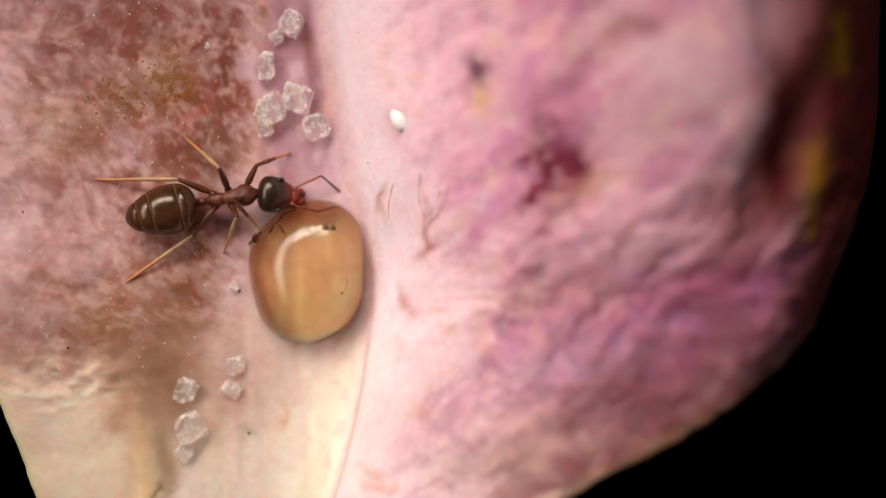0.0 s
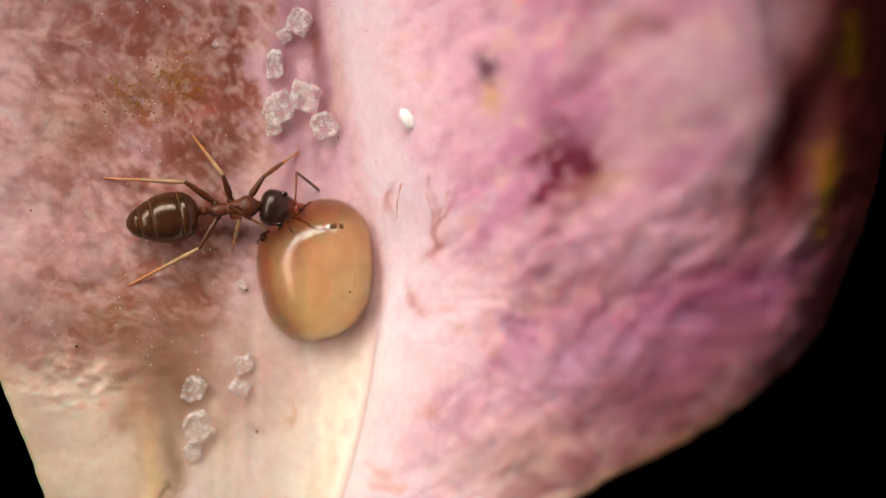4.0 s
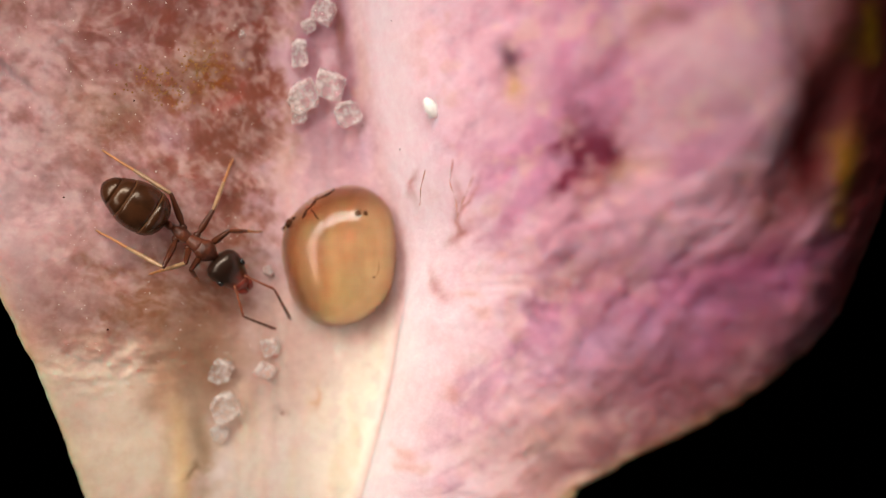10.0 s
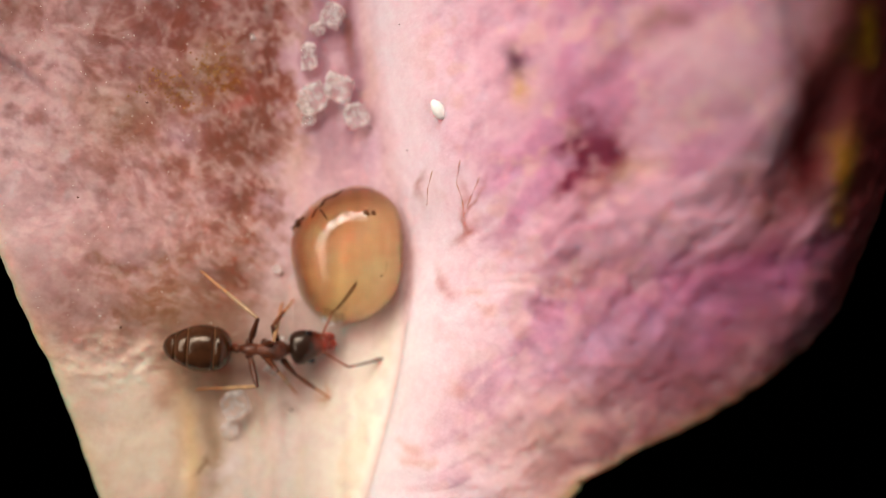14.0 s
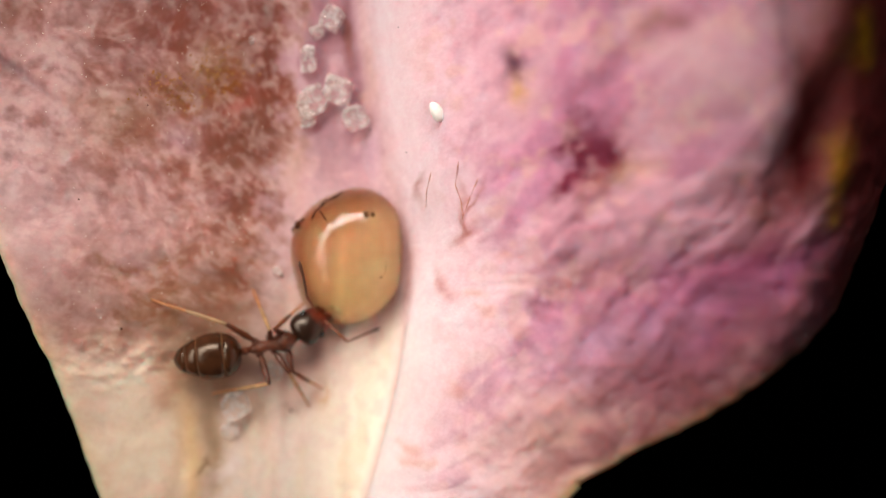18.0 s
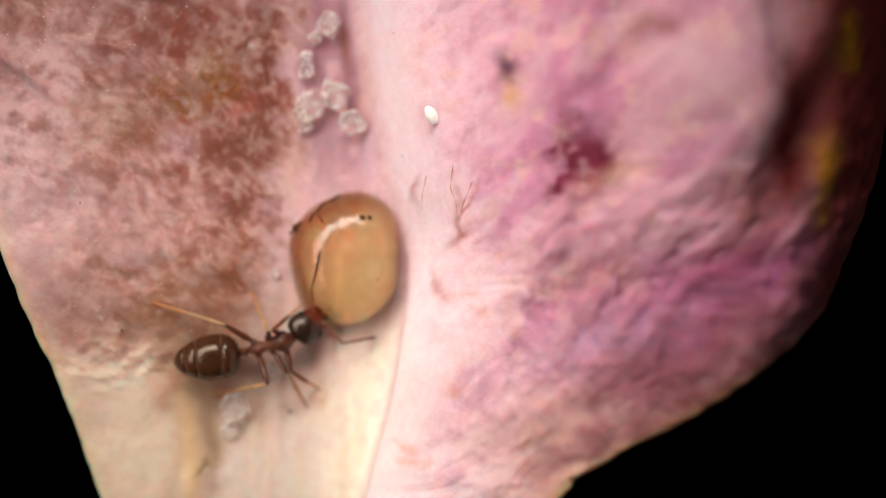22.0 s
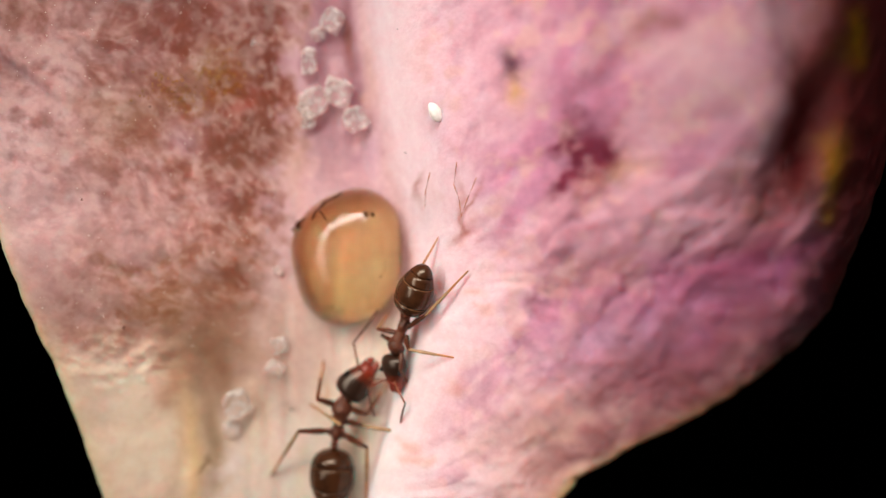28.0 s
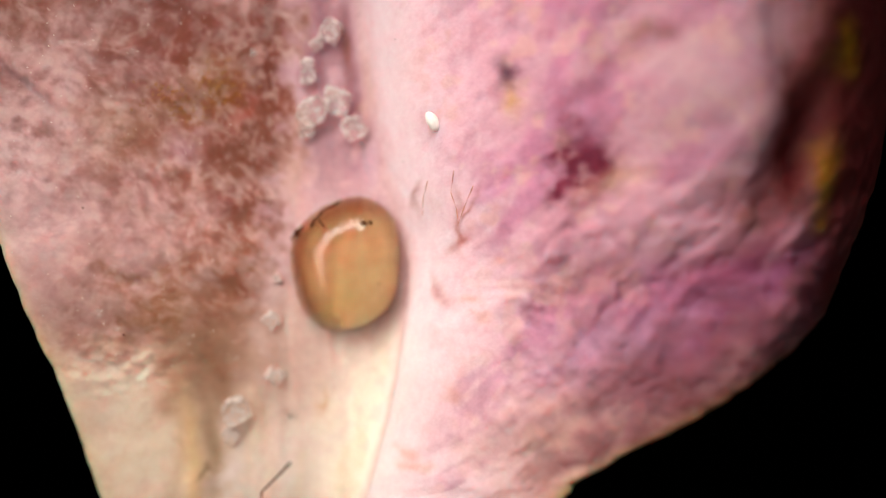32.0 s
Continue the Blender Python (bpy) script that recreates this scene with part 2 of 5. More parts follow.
def trough_side(y):
    return np.interp(y, (-8, -4, -2, 0, 3, 9), (-5.1, -4.8, -4.2, -3.7, -3.5, -3.3))


def base(x, y):
    """Height of the smooth sheet in mm: a shallow slope, a trough, and a steep fold that rises and rolls over."""
    xl = trough_side(y)
    fl = np.interp(y, (-8, -4, 0, 9), (-3.2, -2.9, -2.5, -2.4))
    left = 0.40 * soft(xl - x, 0.45)
    d = soft(x - fold_foot(y), 0.12)
    right = 4.9 * (1 - np.exp(-d / np.interp(y, (-6, -2), (1.7, 2.5)))) + 0.10 * d
    return fl + left + right


EDGE_L = ((-9, -8, -5.4, -3.6, -2.4, -1.4, 0.4, 2, 6, 9), (-6.85, -7.15, -7.75, -8.18, -8.5, -8.85, -9.3, -9.9, -10.8, -11.2))
EDGE_R = ((-9, -8, -6.1, -4.72, -4.32, -4.05, -3.68, -3.36, -2.75, -2.12, -1.72, -1.2, -0.6, 0.42, 1.34, 3, 6, 9),
          (0.9, 1.2, 1.8, 2.3, 2.60, 3.10, 3.6, 4.22, 5.17, 6.12, 6.8, 7.65, 8.0, 8.55, 9.25, 10.5, 12.0, 12.6))
# swellings and hollows of the rolled part: x, y, two radii, turn, height
LUMPS = ((5.0, 3.0, 1.25, 1.1, 20, 0.45), (6.38, 1.75, 1.3, 0.40, 60, -0.68), (6.35, 0.5, 1.0, 0.35, 60, 0.10), (5.35, 2.0, 0.9, 0.3, 50, 0.12), (4.2, 0.9, 1.3, 0.7, 20, 0.22),
         (2.75, 1.7, 0.7, 0.5, 50, -0.12), (1.7, -3.3, 0.7, 0.5, 40, 0.22), (3.0, -3.6, 0.7, 0.45, 25, 0.25), (5.2, -0.6, 1.8, 0.6, 26, -0.12),
         (3.4, 3.9, 0.5, 1.1, -20, -0.2), (6.3, 3.6, 0.5, 1.4, 10, -0.35), (5.4, -1.9, 1.5, 0.5, 30, 0.10), (-8.6, 3.5, 0.8, 0.13, -41, -0.16), (-8.45, 3.75, 0.9, 0.2, -41, 0.10))


def fan(x, y, cx, cy, spread):
    """Coordinates along and across the folds, which radiate from one point."""
    wx = x + 0.9 * (fbm(x * 0.4, y * 0.4, 3, 2) - 0.5)
    wy = y + 0.9 * (fbm(x * 0.4, y * 0.4, 5, 2) - 0.5)
    return np.hypot(wx - cx, wy - cy), np.arctan2(wy - cy, wx - cx) * spread


def bias(x, y):
    """Coordinates along and across the small wrinkles of the rolled lobe."""
    c, s = math.cos(math.radians(48)), math.sin(math.radians(48))
    wx, wy = x + 0.5 * (fbm(x * 0.6, y * 0.6, 7, 2) - 0.5), y + 0.5 * (fbm(x * 0.6, y * 0.6, 9, 2) - 0.5)
    return wx * c + wy * s, -wx * s + wy * c


def slope_fan(x, y):
    n, k = fbm(x * 0.7, y * 0.7, 51, 3) - 0.5, fbm(x * 0.9, y * 0.9, 53, 3) - 0.5
    r, turn = np.hypot(x - 0.5, y + 3.5), np.mod(np.arctan2(y + 3.5, x - 0.5), 2 * math.pi) * 8.0
    return r + 0.5 * n, turn + 0.5 * k


def relief(x, y):
    """Folds and wrinkles in mm."""
    d = x - fold_foot(y)
    w = step(-0.6, 1.6, d)
    z = sum(h * blob(x, y, cx, cy, rx, ry, turn) for cx, cy, rx, ry, turn, h in LUMPS)
    z = z - np.interp(y, (-2.0, 0.0, 1.5), (0.34, 0.27, 0.24)) * np.clip(x - 5.6, 0, 9) ** 2 * w
    u, v = fan(x, y, -3.2, -6.8, 7.0)
    low = step(1.2, -1.2, y - 0.25 * x)
    folds = fbm(u * 0.42, v * 0.95, 11, 2) - 0.5
    p, q = bias(x, y)
    bumps = fbm(p * 1.15, q * 1.7, 23, 2, 0.45) - 0.5
    pucker = fbm(p * 2.7, q * 3.5, 29, 2, 0.5) - 0.5
    calm = 1 - 0.75 * blob(x, y, 5.0, 3.0, 1.6, 1.3)
    far = step(0.5, 2.6, d - 0.5 * low)
    z = z + w * calm * ((0.34 - 0.06 * low) * folds + (0.15 + 0.11 * low) * bumps * (0.35 + 0.65 * far) + (0.06 + 0.13 * low) * pucker * (0.15 + 0.85 * far))
    z = z + 0.16 * (fbm(x * 3.2, y * 3.2, 33, 3) - 0.5) * blob(x, y, 2.75, 1.6, 0.8, 0.8)
    su, sv = slope_fan(x, y)
    rough = fbm(su * 0.7, sv * 0.8, 31, 3, 0.45) - 0.5
    tuft = fbm(su * 2.0, sv * 2.6, 37, 3) - 0.5
    lw = 1 - step(-0.3, 0.4, x - trough_side(y))
    z = z + lw * ((0.10 + 0.18 * step(-2.5, -0.5, y)) * rough + (0.02 + 0.06 * step(-2.5, -0.5, y)) * tuft) + (1 - w) * (1 - lw) * (0.03 * (grain2(x * 4.2, y * 0.5, 41) - 0.5) * 2)
    z = z + lw * 0.34 * (fbm(x * 1.9 + 0.5 * y, y * 2.4, 43, 3) - 0.5) * blob(x, y, -7.0, -2.4, 1.3, 0.7)
    z = z + lw * (0.05 * blob(x, y, -6.8, 0.0, 0.42, 0.40) - 0.03 * ring_mark(x, y))
    z = z + 0.05 * blob(x, y, -5.75, -5.0, 0.20, 1.9, 2) - 0.06 * blob(x, y, -5.3, -4.9, 0.28, 1.6, 4) - 0.03 * blob(x, y, -6.15, -4.6, 0.2, 1.4, 2)
    return z


def ring_mark(x, y):
    """A curled crease, open at its upper side."""
    dx, dy = (x + 6.8) / 0.60, (y + 0.02) / 0.56
    r = np.hypot(dx, dy)
    return np.exp(-((r - 1) / 0.24) ** 2) * step(0.3, -0.6, dy)


def ground(x, y):
    """Where feet and crumbs rest."""
    return float(base(x, y) + relief(np.array([x]), np.array([y]))[0])


def pigment_and_shade(x, y):
    """Colour of the tissue, zone by zone, with some shade and glow painted in."""
    def over(col, mask, tone):
        return col + (np.array(lin(*tone)) - col) * np.clip(mask, 0, 1)[..., None]

    n1, n2, n3 = fbm(x * 0.7, y * 0.7, 51, 4), fbm(x * 2.2, y * 2.2, 61, 4), fbm(x * 5.0, y * 5.0, 71, 3)
    wx, wy = x + 0.9 * (n1 - 0.5) + 0.35 * (n2 - 0.5), y + 0.9 * (fbm(x * 0.7, y * 0.7, 81, 4) - 0.5) + 0.35 * (fbm(x * 2.2, y * 2.2, 85, 3) - 0.5)
    qx, qy = x + 0.5 * (n2 - 0.5) + 0.25 * (n3 - 0.5), y + 0.5 * (fbm(x * 2.2, y * 2.2, 85, 3) - 0.5)
    d = x - fold_foot(y)
    col = np.zeros(x.shape + (3,)) + np.array(lin(182, 132, 125))
    # brown-rose slope: clouds, then soft streaks along the fan, then flecks
    su, sv = slope_fan(x, y)
    cloud = fbm(su * 0.75, sv * 0.75, 58, 4, 0.5)
    thread = fbm(su * 1.3, sv * 2.0, 57, 5, 0.6)
    flecks = fbm(x * 2.6, y * 2.6, 151, 4, 0.6)
    fuzz = fbm(su * 4.0, sv * 6.5, 153, 3, 0.6)
    upper = step(-1.2, 2.2, y + 0.25 * (x + 6))
    col = over(col, step(0.36, 0.70, cloud) * (0.27 + 0.55 * upper), (142, 88, 74))
    col = over(col, step(0.50, 0.32, cloud) * 0.55, (194, 154, 162))
    col = over(col, step(0.36, 0.74, thread) * 0.50 * (0.35 + 0.65 * upper), (132, 78, 62))
    col = over(col, step(0.56, 0.26, thread) * 0.38, (206, 170, 168))
    col = over(col, 0.88 * blob(wx, wy, -5.4, 5.0, 2.4, 1.2, -25), (118, 62, 54))
    col = over(col, 0.55 * blob(wx, wy, -7.0, 4.2, 1.2, 0.6, -30), (128, 70, 62))
    col = over(col, 0.55 * blob(wx, wy, -8.1, 2.7, 0.5, 0.4, -40), (138, 80, 78))
    col = over(col, 0.8 * blob(wx, wy, -3.75, 4.6, 0.55, 2.2), (112, 62, 56))
    col = over(col, 0.8 * blob(wx, wy, -4.1, 2.2, 0.6, 1.8, 6), (112, 66, 52))
    col = over(col, 0.5 * blob(wx, wy, -4.8, 1.9, 1.0, 0.9, 10), (128, 80, 68))
    col = over(col, 0.55 * blob(wx, wy, -5.6, 2.7, 0.5, 0.45), (198, 160, 176))
    col = over(col, 0.5 * blob(wx, wy, -5.25, 4.2, 0.45, 0.5), (170, 134, 112))
    col = over(col, 0.45 * blob(wx, wy, -6.9, 2.9, 0.9, 0.5, 20), (196, 164, 150))
    # upper left crease, darkened in the colour along its groove
    col = over(col, 0.7 * blob(wx, y + 0.85 * (x + 8.6) - 3.55, -8.7, 0.0, 0.7, 0.13), (136, 66, 82))
    col = over(col, 0.92 * blob(wx, wy, -6.1, -1.35, 2.1, 0.75, 12), (148, 100, 70))
    col = over(col, 0.75 * blob(wx, wy, -4.7, -0.7, 0.8, 0.9), (140, 88, 66))
    col = over(col, 0.85 * blob(wx, wy, -9.3, 0.6, 1.6, 2.4, 20), (226, 190, 194))
    col = over(col, 0.5 * blob(wx, wy, -7.4, 0.9, 1.4, 0.9), (212, 176, 182))
    col = over(col, 0.75 * blob(wx, wy, -8.9, 1.8, 1.1, 2.6, -12), (224, 188, 194))
    col = over(col, 0.65 * blob(wx, wy, -5.3, -0.3, 1.3, 0.8, 0), (146, 96, 74))
    col = over(col, 0.45 * blob(x, y, -6.8, 0.05, 0.36, 0.32), (206, 170, 172))
    col = over(col, 0.6 * ring_mark(x + 0.9 * (n2 - 0.5), y + 0.6 * (n3 - 0.5)), (150, 98, 62))
    for cx, cy, rx, ry in ((-5.25, -1.37, 0.30, 0.16), (-4.75, -0.73, 0.18, 0.30), (-4.45, -0.95, 0.15, 0.25), (-7.4, -1.25, 0.5, 0.2)):
        col = over(col, 0.6 * blob(wx, wy, cx, cy, rx, ry), (126, 62, 46))
    col = over(col, step(0.44, 0.76, flecks) * 0.38 * (0.3 + 0.7 * upper), (126, 66, 52))
    col = over(col, step(0.56, 0.24, flecks) * 0.28, (212, 180, 180))
    col = over(col, step(0.44, 0.80, fuzz) * 0.32 * (0.3 + 0.7 * upper), (118, 68, 48))
    col = over(col, step(0.56, 0.20, fuzz) * 0.30, (220, 188, 184))
    n4 = fbm(x * 8.0, y * 8.0, 155, 3, 0.6)
    for cx, cy, rx, ry, turn, k in ((-4.94, 3.92, 0.38, 0.36, 0, 1.0), (-5.6, 3.3, 0.55, 0.22, -45, 0.8), (-5.9, 3.6, 0.45, 0.2, 10, 0.6), (-6.7, 2.6, 0.6, 0.3, -40, 0.4)):
        col = over(col, k * blob(wx, wy, cx, cy, rx, ry, turn) * (0.25 + 0.75 * step(0.42, 0.6, n4)), (130, 74, 28))
    col = over(col, 0.5 * blob(wx, wy, -4.5, 3.35, 0.16, 0.3, -30), (176, 84, 72))
    # cream foot with a yellow rib
    foot = 0.92 * step(-1.2, -3.0, wy + 1.2 * (n2 - 0.5) + 0.8 * (n1 - 0.5) + 0.5 * (n3 - 0.5)) * (1 - step(-0.5, 0.4, d))
    col = over(col, foot * (0.84 + 0.3 * (n2 - 0.5)), (248, 226, 206))
    col = over(col, foot * 0.42 * step(0.46, 0.66, n2 * 0.6 + n1 * 0.4), (210, 176, 164))
    col = over(col, foot * 0.35 * step(0.52, 0.66, n3) * blob(x, y, -6.9, -2.4, 1.2, 0.6), (186, 148, 140))
    col = over(col, 0.6 * blob(wx, y, -6.05, -3.0, 0.40, 0.9, 4), (182, 132, 104))
    # browner on both sides of the rib
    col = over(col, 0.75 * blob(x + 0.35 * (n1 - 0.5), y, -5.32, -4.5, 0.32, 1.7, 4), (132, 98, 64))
    col = over(col, 0.5 * blob(wx, y, -6.15, -4.4, 0.22, 1.5, 2), (178, 136, 98))
    col = over(col, 0.75 * blob(x + 0.3 * (n1 - 0.5), y, -5.75, -5.0, 0.20, 2.1, 2), (220, 188, 142))
    col = over(col, 0.7 * blob(qx, qy, -5.5, -5.15, 0.10, 0.2), (104, 76, 40))
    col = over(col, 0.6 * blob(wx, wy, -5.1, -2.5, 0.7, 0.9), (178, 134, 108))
    # trough
    trough = step(-0.45, 0.45, x - trough_side(y) - 0.3 * step(1.0, 3.5, y) + 1.2 * (n2 - 0.5) + 0.6 * (n3 - 0.5)) * (1 - step(-0.25, 0.15, d))
    lengthwise = 0.6 * grain2(x * 3.0 + 1.6 * n1, y * 0.7 + n2, 95) + 0.4 * n2
    col = over(col, trough * 0.92 * step(-2.2, -0.5, y), (206, 168, 176))
    col = over(col, trough * 0.85 * step(1.4, 3.8, y + 0.6 * (n1 - 0.5)), (160, 116, 128))
    col = over(col, trough * 0.45 * step(0.46, 0.66, lengthwise) * step(0.4, 2.4, y), (138, 94, 112))
    col = over(col, trough * 0.45 * step(0.46, 0.30, lengthwise) * step(0.4, 2.4, y), (206, 172, 184))
    col = over(col, 0.7 * blob(wx, wy, -1.95, 5.0, 0.14, 0.8, -4), (128, 78, 62))
    col = over(col, 0.5 * blob(wx, wy, -1.62, 3.9, 0.16, 0.8, -4), (190, 148, 122))
    col = over(col, 0.6 * blob(wx, wy, -3.3, 1.8, 0.25, 1.3, -4), (186, 150, 142))
    col = over(col, 0.45 * blob(wx, wy, -1.7, 2.4, 0.3, 0.9, -10), (160, 118, 142))
    col = over(col, trough * 0.95 * step(0.4, -1.6, y), (200, 170, 164))
    col = over(col, trough * 0.95 * step(-2.2, -4.6, y - 0.5 * (x + 3.5)), (212, 196, 186))
    col = over(col, trough * 0.9 * step(-0.8, -3.4, y) * step(-3.4, -2.0, x + 0.5 * (n1 - 0.5)), (242, 228, 214))
    col = over(col, trough * 0.25 * step(0.5, 0.75, lengthwise) * step(-1.0, -3.0, y), (222, 196, 160))
    col = over(col, trough * 0.4 * step(0.5, 0.7, n2) * step(1.0, -3.0, y), (214, 186, 184))
    # darker brown-grey where foot and trough meet
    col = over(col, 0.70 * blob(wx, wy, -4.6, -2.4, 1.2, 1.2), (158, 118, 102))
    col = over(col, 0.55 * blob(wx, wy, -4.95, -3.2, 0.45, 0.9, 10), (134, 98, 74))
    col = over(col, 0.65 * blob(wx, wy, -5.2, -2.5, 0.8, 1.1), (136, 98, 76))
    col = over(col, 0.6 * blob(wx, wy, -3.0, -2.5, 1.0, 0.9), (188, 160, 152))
    col = over(col, 0.55 * blob(qx, qy, -2.75, -3.35, 0.10, 0.25), (196, 142, 92))
    col = over(col, 0.5 * blob(qx, qy, -3.5, -3.8, 0.14, 0.14), (150, 122, 108))
    # rolled fold
    r = step(-0.3, 0.5, d + 0.15 * (n2 - 0.5))
    u, v = fan(x, y, -3.2, -6.8, 7.0)
    streak = fbm(u * 0.6, v * 1.9, 101, 4, 0.45)
    # same noise as the small puckers of the relief
    wrinkle_height = fbm(*(k * f for k, f in zip(bias(x, y), (2.7, 3.5))), 29, 2, 0.5)
    pink = np.zeros(x.shape + (3,)) + np.array(lin(208, 155, 173))
    pink = over(pink, 0.9 * (1 - step(0.5, 3.0, d)), (236, 199, 209))
    pink = over(pink, 0.7 * (1 - step(0.3, 1.6, d)) * step(-0.5, -2.5, y), (248, 224, 222))
    pale_side = (1 - step(1.2, 3.8, d)) * step(0.4, -1.0, y)
    pink = over(pink, 0.55 * step(0.44, 0.68, streak) * step(0.8, 2.5, d), (186, 112, 152))
    # wrinkle shading painted in: hollows darker, crests paler
    pink = over(pink, (0.20 + 0.25 * step(1.0, -1.0, y)) * step(0.52, 0.30, wrinkle_height) * step(0.8, 2.2, d), (158, 96, 118))
    pink = over(pink, 0.30 * step(0.52, 0.70, wrinkle_height) * step(0.8, 2.2, d) * step(1.0, -1.0, y), (226, 184, 196))
    pink = over(pink, 0.6 * step(0.55, 0.7, n2) * step(0.5, 2.0, d), (214, 166, 164))
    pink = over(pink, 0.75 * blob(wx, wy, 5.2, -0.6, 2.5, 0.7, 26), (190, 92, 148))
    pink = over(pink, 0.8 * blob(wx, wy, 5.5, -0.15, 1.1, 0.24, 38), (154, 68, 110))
    pink = over(pink, 0.6 * blob(wx, wy, 5.6, -0.85, 1.2, 0.22, 32), (190, 98, 158))
    pink = over(pink, 0.5 * blob(wx, wy, 2.9, -0.57, 0.8, 0.35, 20), (166, 116, 116))
    pink = over(pink, 0.6 * blob(wx, wy, 3.6, -1.6, 2.0, 0.45, 28), (188, 150, 182))
    pink = over(pink, 0.55 * blob(wx, wy, 1.6, -3.9, 1.3, 0.9, 40), (226, 190, 182))
    pink = over(pink, 0.3 * blob(wx, wy, 2.0, -0.1, 1.3, 0.4, 25), (190, 120, 146))
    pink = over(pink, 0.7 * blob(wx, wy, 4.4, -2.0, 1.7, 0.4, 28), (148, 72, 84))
    low = step(-2.0, -3.3, wy - 0.30 * (x - 3)) * step(1.7, 3.4, d)
    pink = over(pink, 0.65 * low, (200, 152, 148))
    pink = over(pink, 0.35 * low * step(0.46, 0.68, n2), (156, 96, 98))
    pink = over(pink, 0.45 * low * step(0.46, 0.32, n2), (214, 172, 158))
    pink = over(pink, 0.4 * blob(wx, wy, 3.0, -2.2, 1.8, 0.8, 25), (218, 164, 186))
    pink = over(pink, 0.38 * pale_side * (0.4 + 1.1 * step(0.62, 0.36, streak)), (242, 208, 216))
    pink = over(pink, 0.40 * step(2.6, 4.4, d) * step(-0.8, -2.0, y - 0.25 * (x - 3)) * step(0.40, 0.58, n2 * 0.5 + wrinkle_height * 0.5), (140, 84, 92))
    ragged = fbm(x * 2.6, y * 2.6, 161, 4, 0.6)
    for cx, cy, rx, ry, turn, k in ((2.85, 1.62, 0.55, 0.42, 40, 1.7), (2.3, 1.2, 0.40, 0.16, 45, 1.2), (2.55, 2.35, 0.18, 0.55, 25, 0.9), (2.25, 1.8, 0.22, 0.12, 30, 1.0), (3.2, 1.5, 0.25, 0.3, 0, 0.9), (2.5, 0.8, 0.3, 0.5, -20, 0.5)):
        pink = over(pink, np.clip(k * blob(qx, qy, cx, cy, rx, ry, turn), 0, 1) * (0.45 + 0.5 * step(0.30, 0.64, ragged)), (112, 32, 58))
    pink = over(pink, 0.6 * blob(wx, wy, 3.2, 3.2, 0.35, 0.8, -10) * step(0.4, 0.6, streak), (150, 84, 108))
    pink = over(pink, 0.95 * blob(wx, wy, 1.47, 3.56, 0.17, 0.28, 10), (96, 58, 76))
    pink = over(pink, 0.8 * blob(wx, wy, 1.45, 3.10, 0.18, 0.26, 20), (204, 158, 108))
    pink = over(pink, 0.8 * blob(wx, wy, 3.95, 3.8, 0.45, 0.32, 30) * (0.4 + 0.9 * n2), (128, 66, 60))
    pink = over(pink, 0.6 * blob(wx, wy, 4.9, 3.1, 1.0, 0.9), (214, 178, 184))
    pink = over(pink, 0.5 * blob(wx, wy, 3.6, 1.35, 0.5, 0.28), (186, 142, 110))
    # shaded flank of the deep fold, painted reddish brown
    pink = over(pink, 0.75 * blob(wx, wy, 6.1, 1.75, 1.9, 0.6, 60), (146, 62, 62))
    # far side turning from the lamp: its shade painted in, brown first
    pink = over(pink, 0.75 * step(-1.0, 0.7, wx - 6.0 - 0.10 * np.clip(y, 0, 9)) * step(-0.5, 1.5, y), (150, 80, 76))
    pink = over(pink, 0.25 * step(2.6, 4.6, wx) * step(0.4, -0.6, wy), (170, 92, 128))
    # deepest shade of the far side, painted as dark maroon
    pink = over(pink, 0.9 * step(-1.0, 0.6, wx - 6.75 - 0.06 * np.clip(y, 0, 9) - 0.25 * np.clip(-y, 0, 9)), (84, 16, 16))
    # shade down in the fold's hollow, painted dark red
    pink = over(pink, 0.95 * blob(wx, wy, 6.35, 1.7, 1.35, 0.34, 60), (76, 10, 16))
    for cx, cy, rx, ry in ((7.0, 1.45, 0.24, 0.48), (6.95, 0.6, 0.2, 0.28), (7.45, 3.5, 0.22, 0.4)):
        pink = over(pink, 0.7 * blob(wx, wy, cx, cy, rx, ry, -30), (186, 132, 20))
    # crests of two raised ridges made paler in the colour
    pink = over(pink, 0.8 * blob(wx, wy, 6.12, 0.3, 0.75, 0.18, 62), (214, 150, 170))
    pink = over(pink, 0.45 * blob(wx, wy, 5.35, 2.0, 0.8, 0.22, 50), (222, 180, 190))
    pink = over(pink, 0.2 * np.exp(-((d - 0.08) / 0.05) ** 2) * step(-1.5, -3.0, y), (188, 132, 98))
    for cx, cy in ((-0.42, -4.12), (-0.25, -4.42), (-0.5, -4.35), (0.72, -1.36), (0.5, -1.0), (0.35, -2.9), (1.3, -0.2)):
        pink = over(pink, 0.55 * blob(wx, wy, cx, cy, 0.15, 0.11), (208, 150, 134))
    for cx, cy, rx, ry, turn in ((0.42, 0.95, 0.08, 0.55, 3), (0.62, 1.0, 0.06, 0.5, -24), (-0.3, 1.3, 0.07, 0.4, -6), (0.5, 0.45, 0.25, 0.14, 20), (0.1, -0.8, 0.12, 0.35, 15)):
        pink = over(pink, 0.75 * blob(wx, wy, cx, cy, rx, ry, turn) * (0.4 + 0.8 * n3), (168, 96, 78))
    # lower right margin bends away: shade painted in towards the edge
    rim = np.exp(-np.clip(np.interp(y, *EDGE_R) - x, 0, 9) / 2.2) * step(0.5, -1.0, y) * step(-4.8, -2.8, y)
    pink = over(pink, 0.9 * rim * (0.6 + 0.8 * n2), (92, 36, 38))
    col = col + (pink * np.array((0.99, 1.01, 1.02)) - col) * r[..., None]
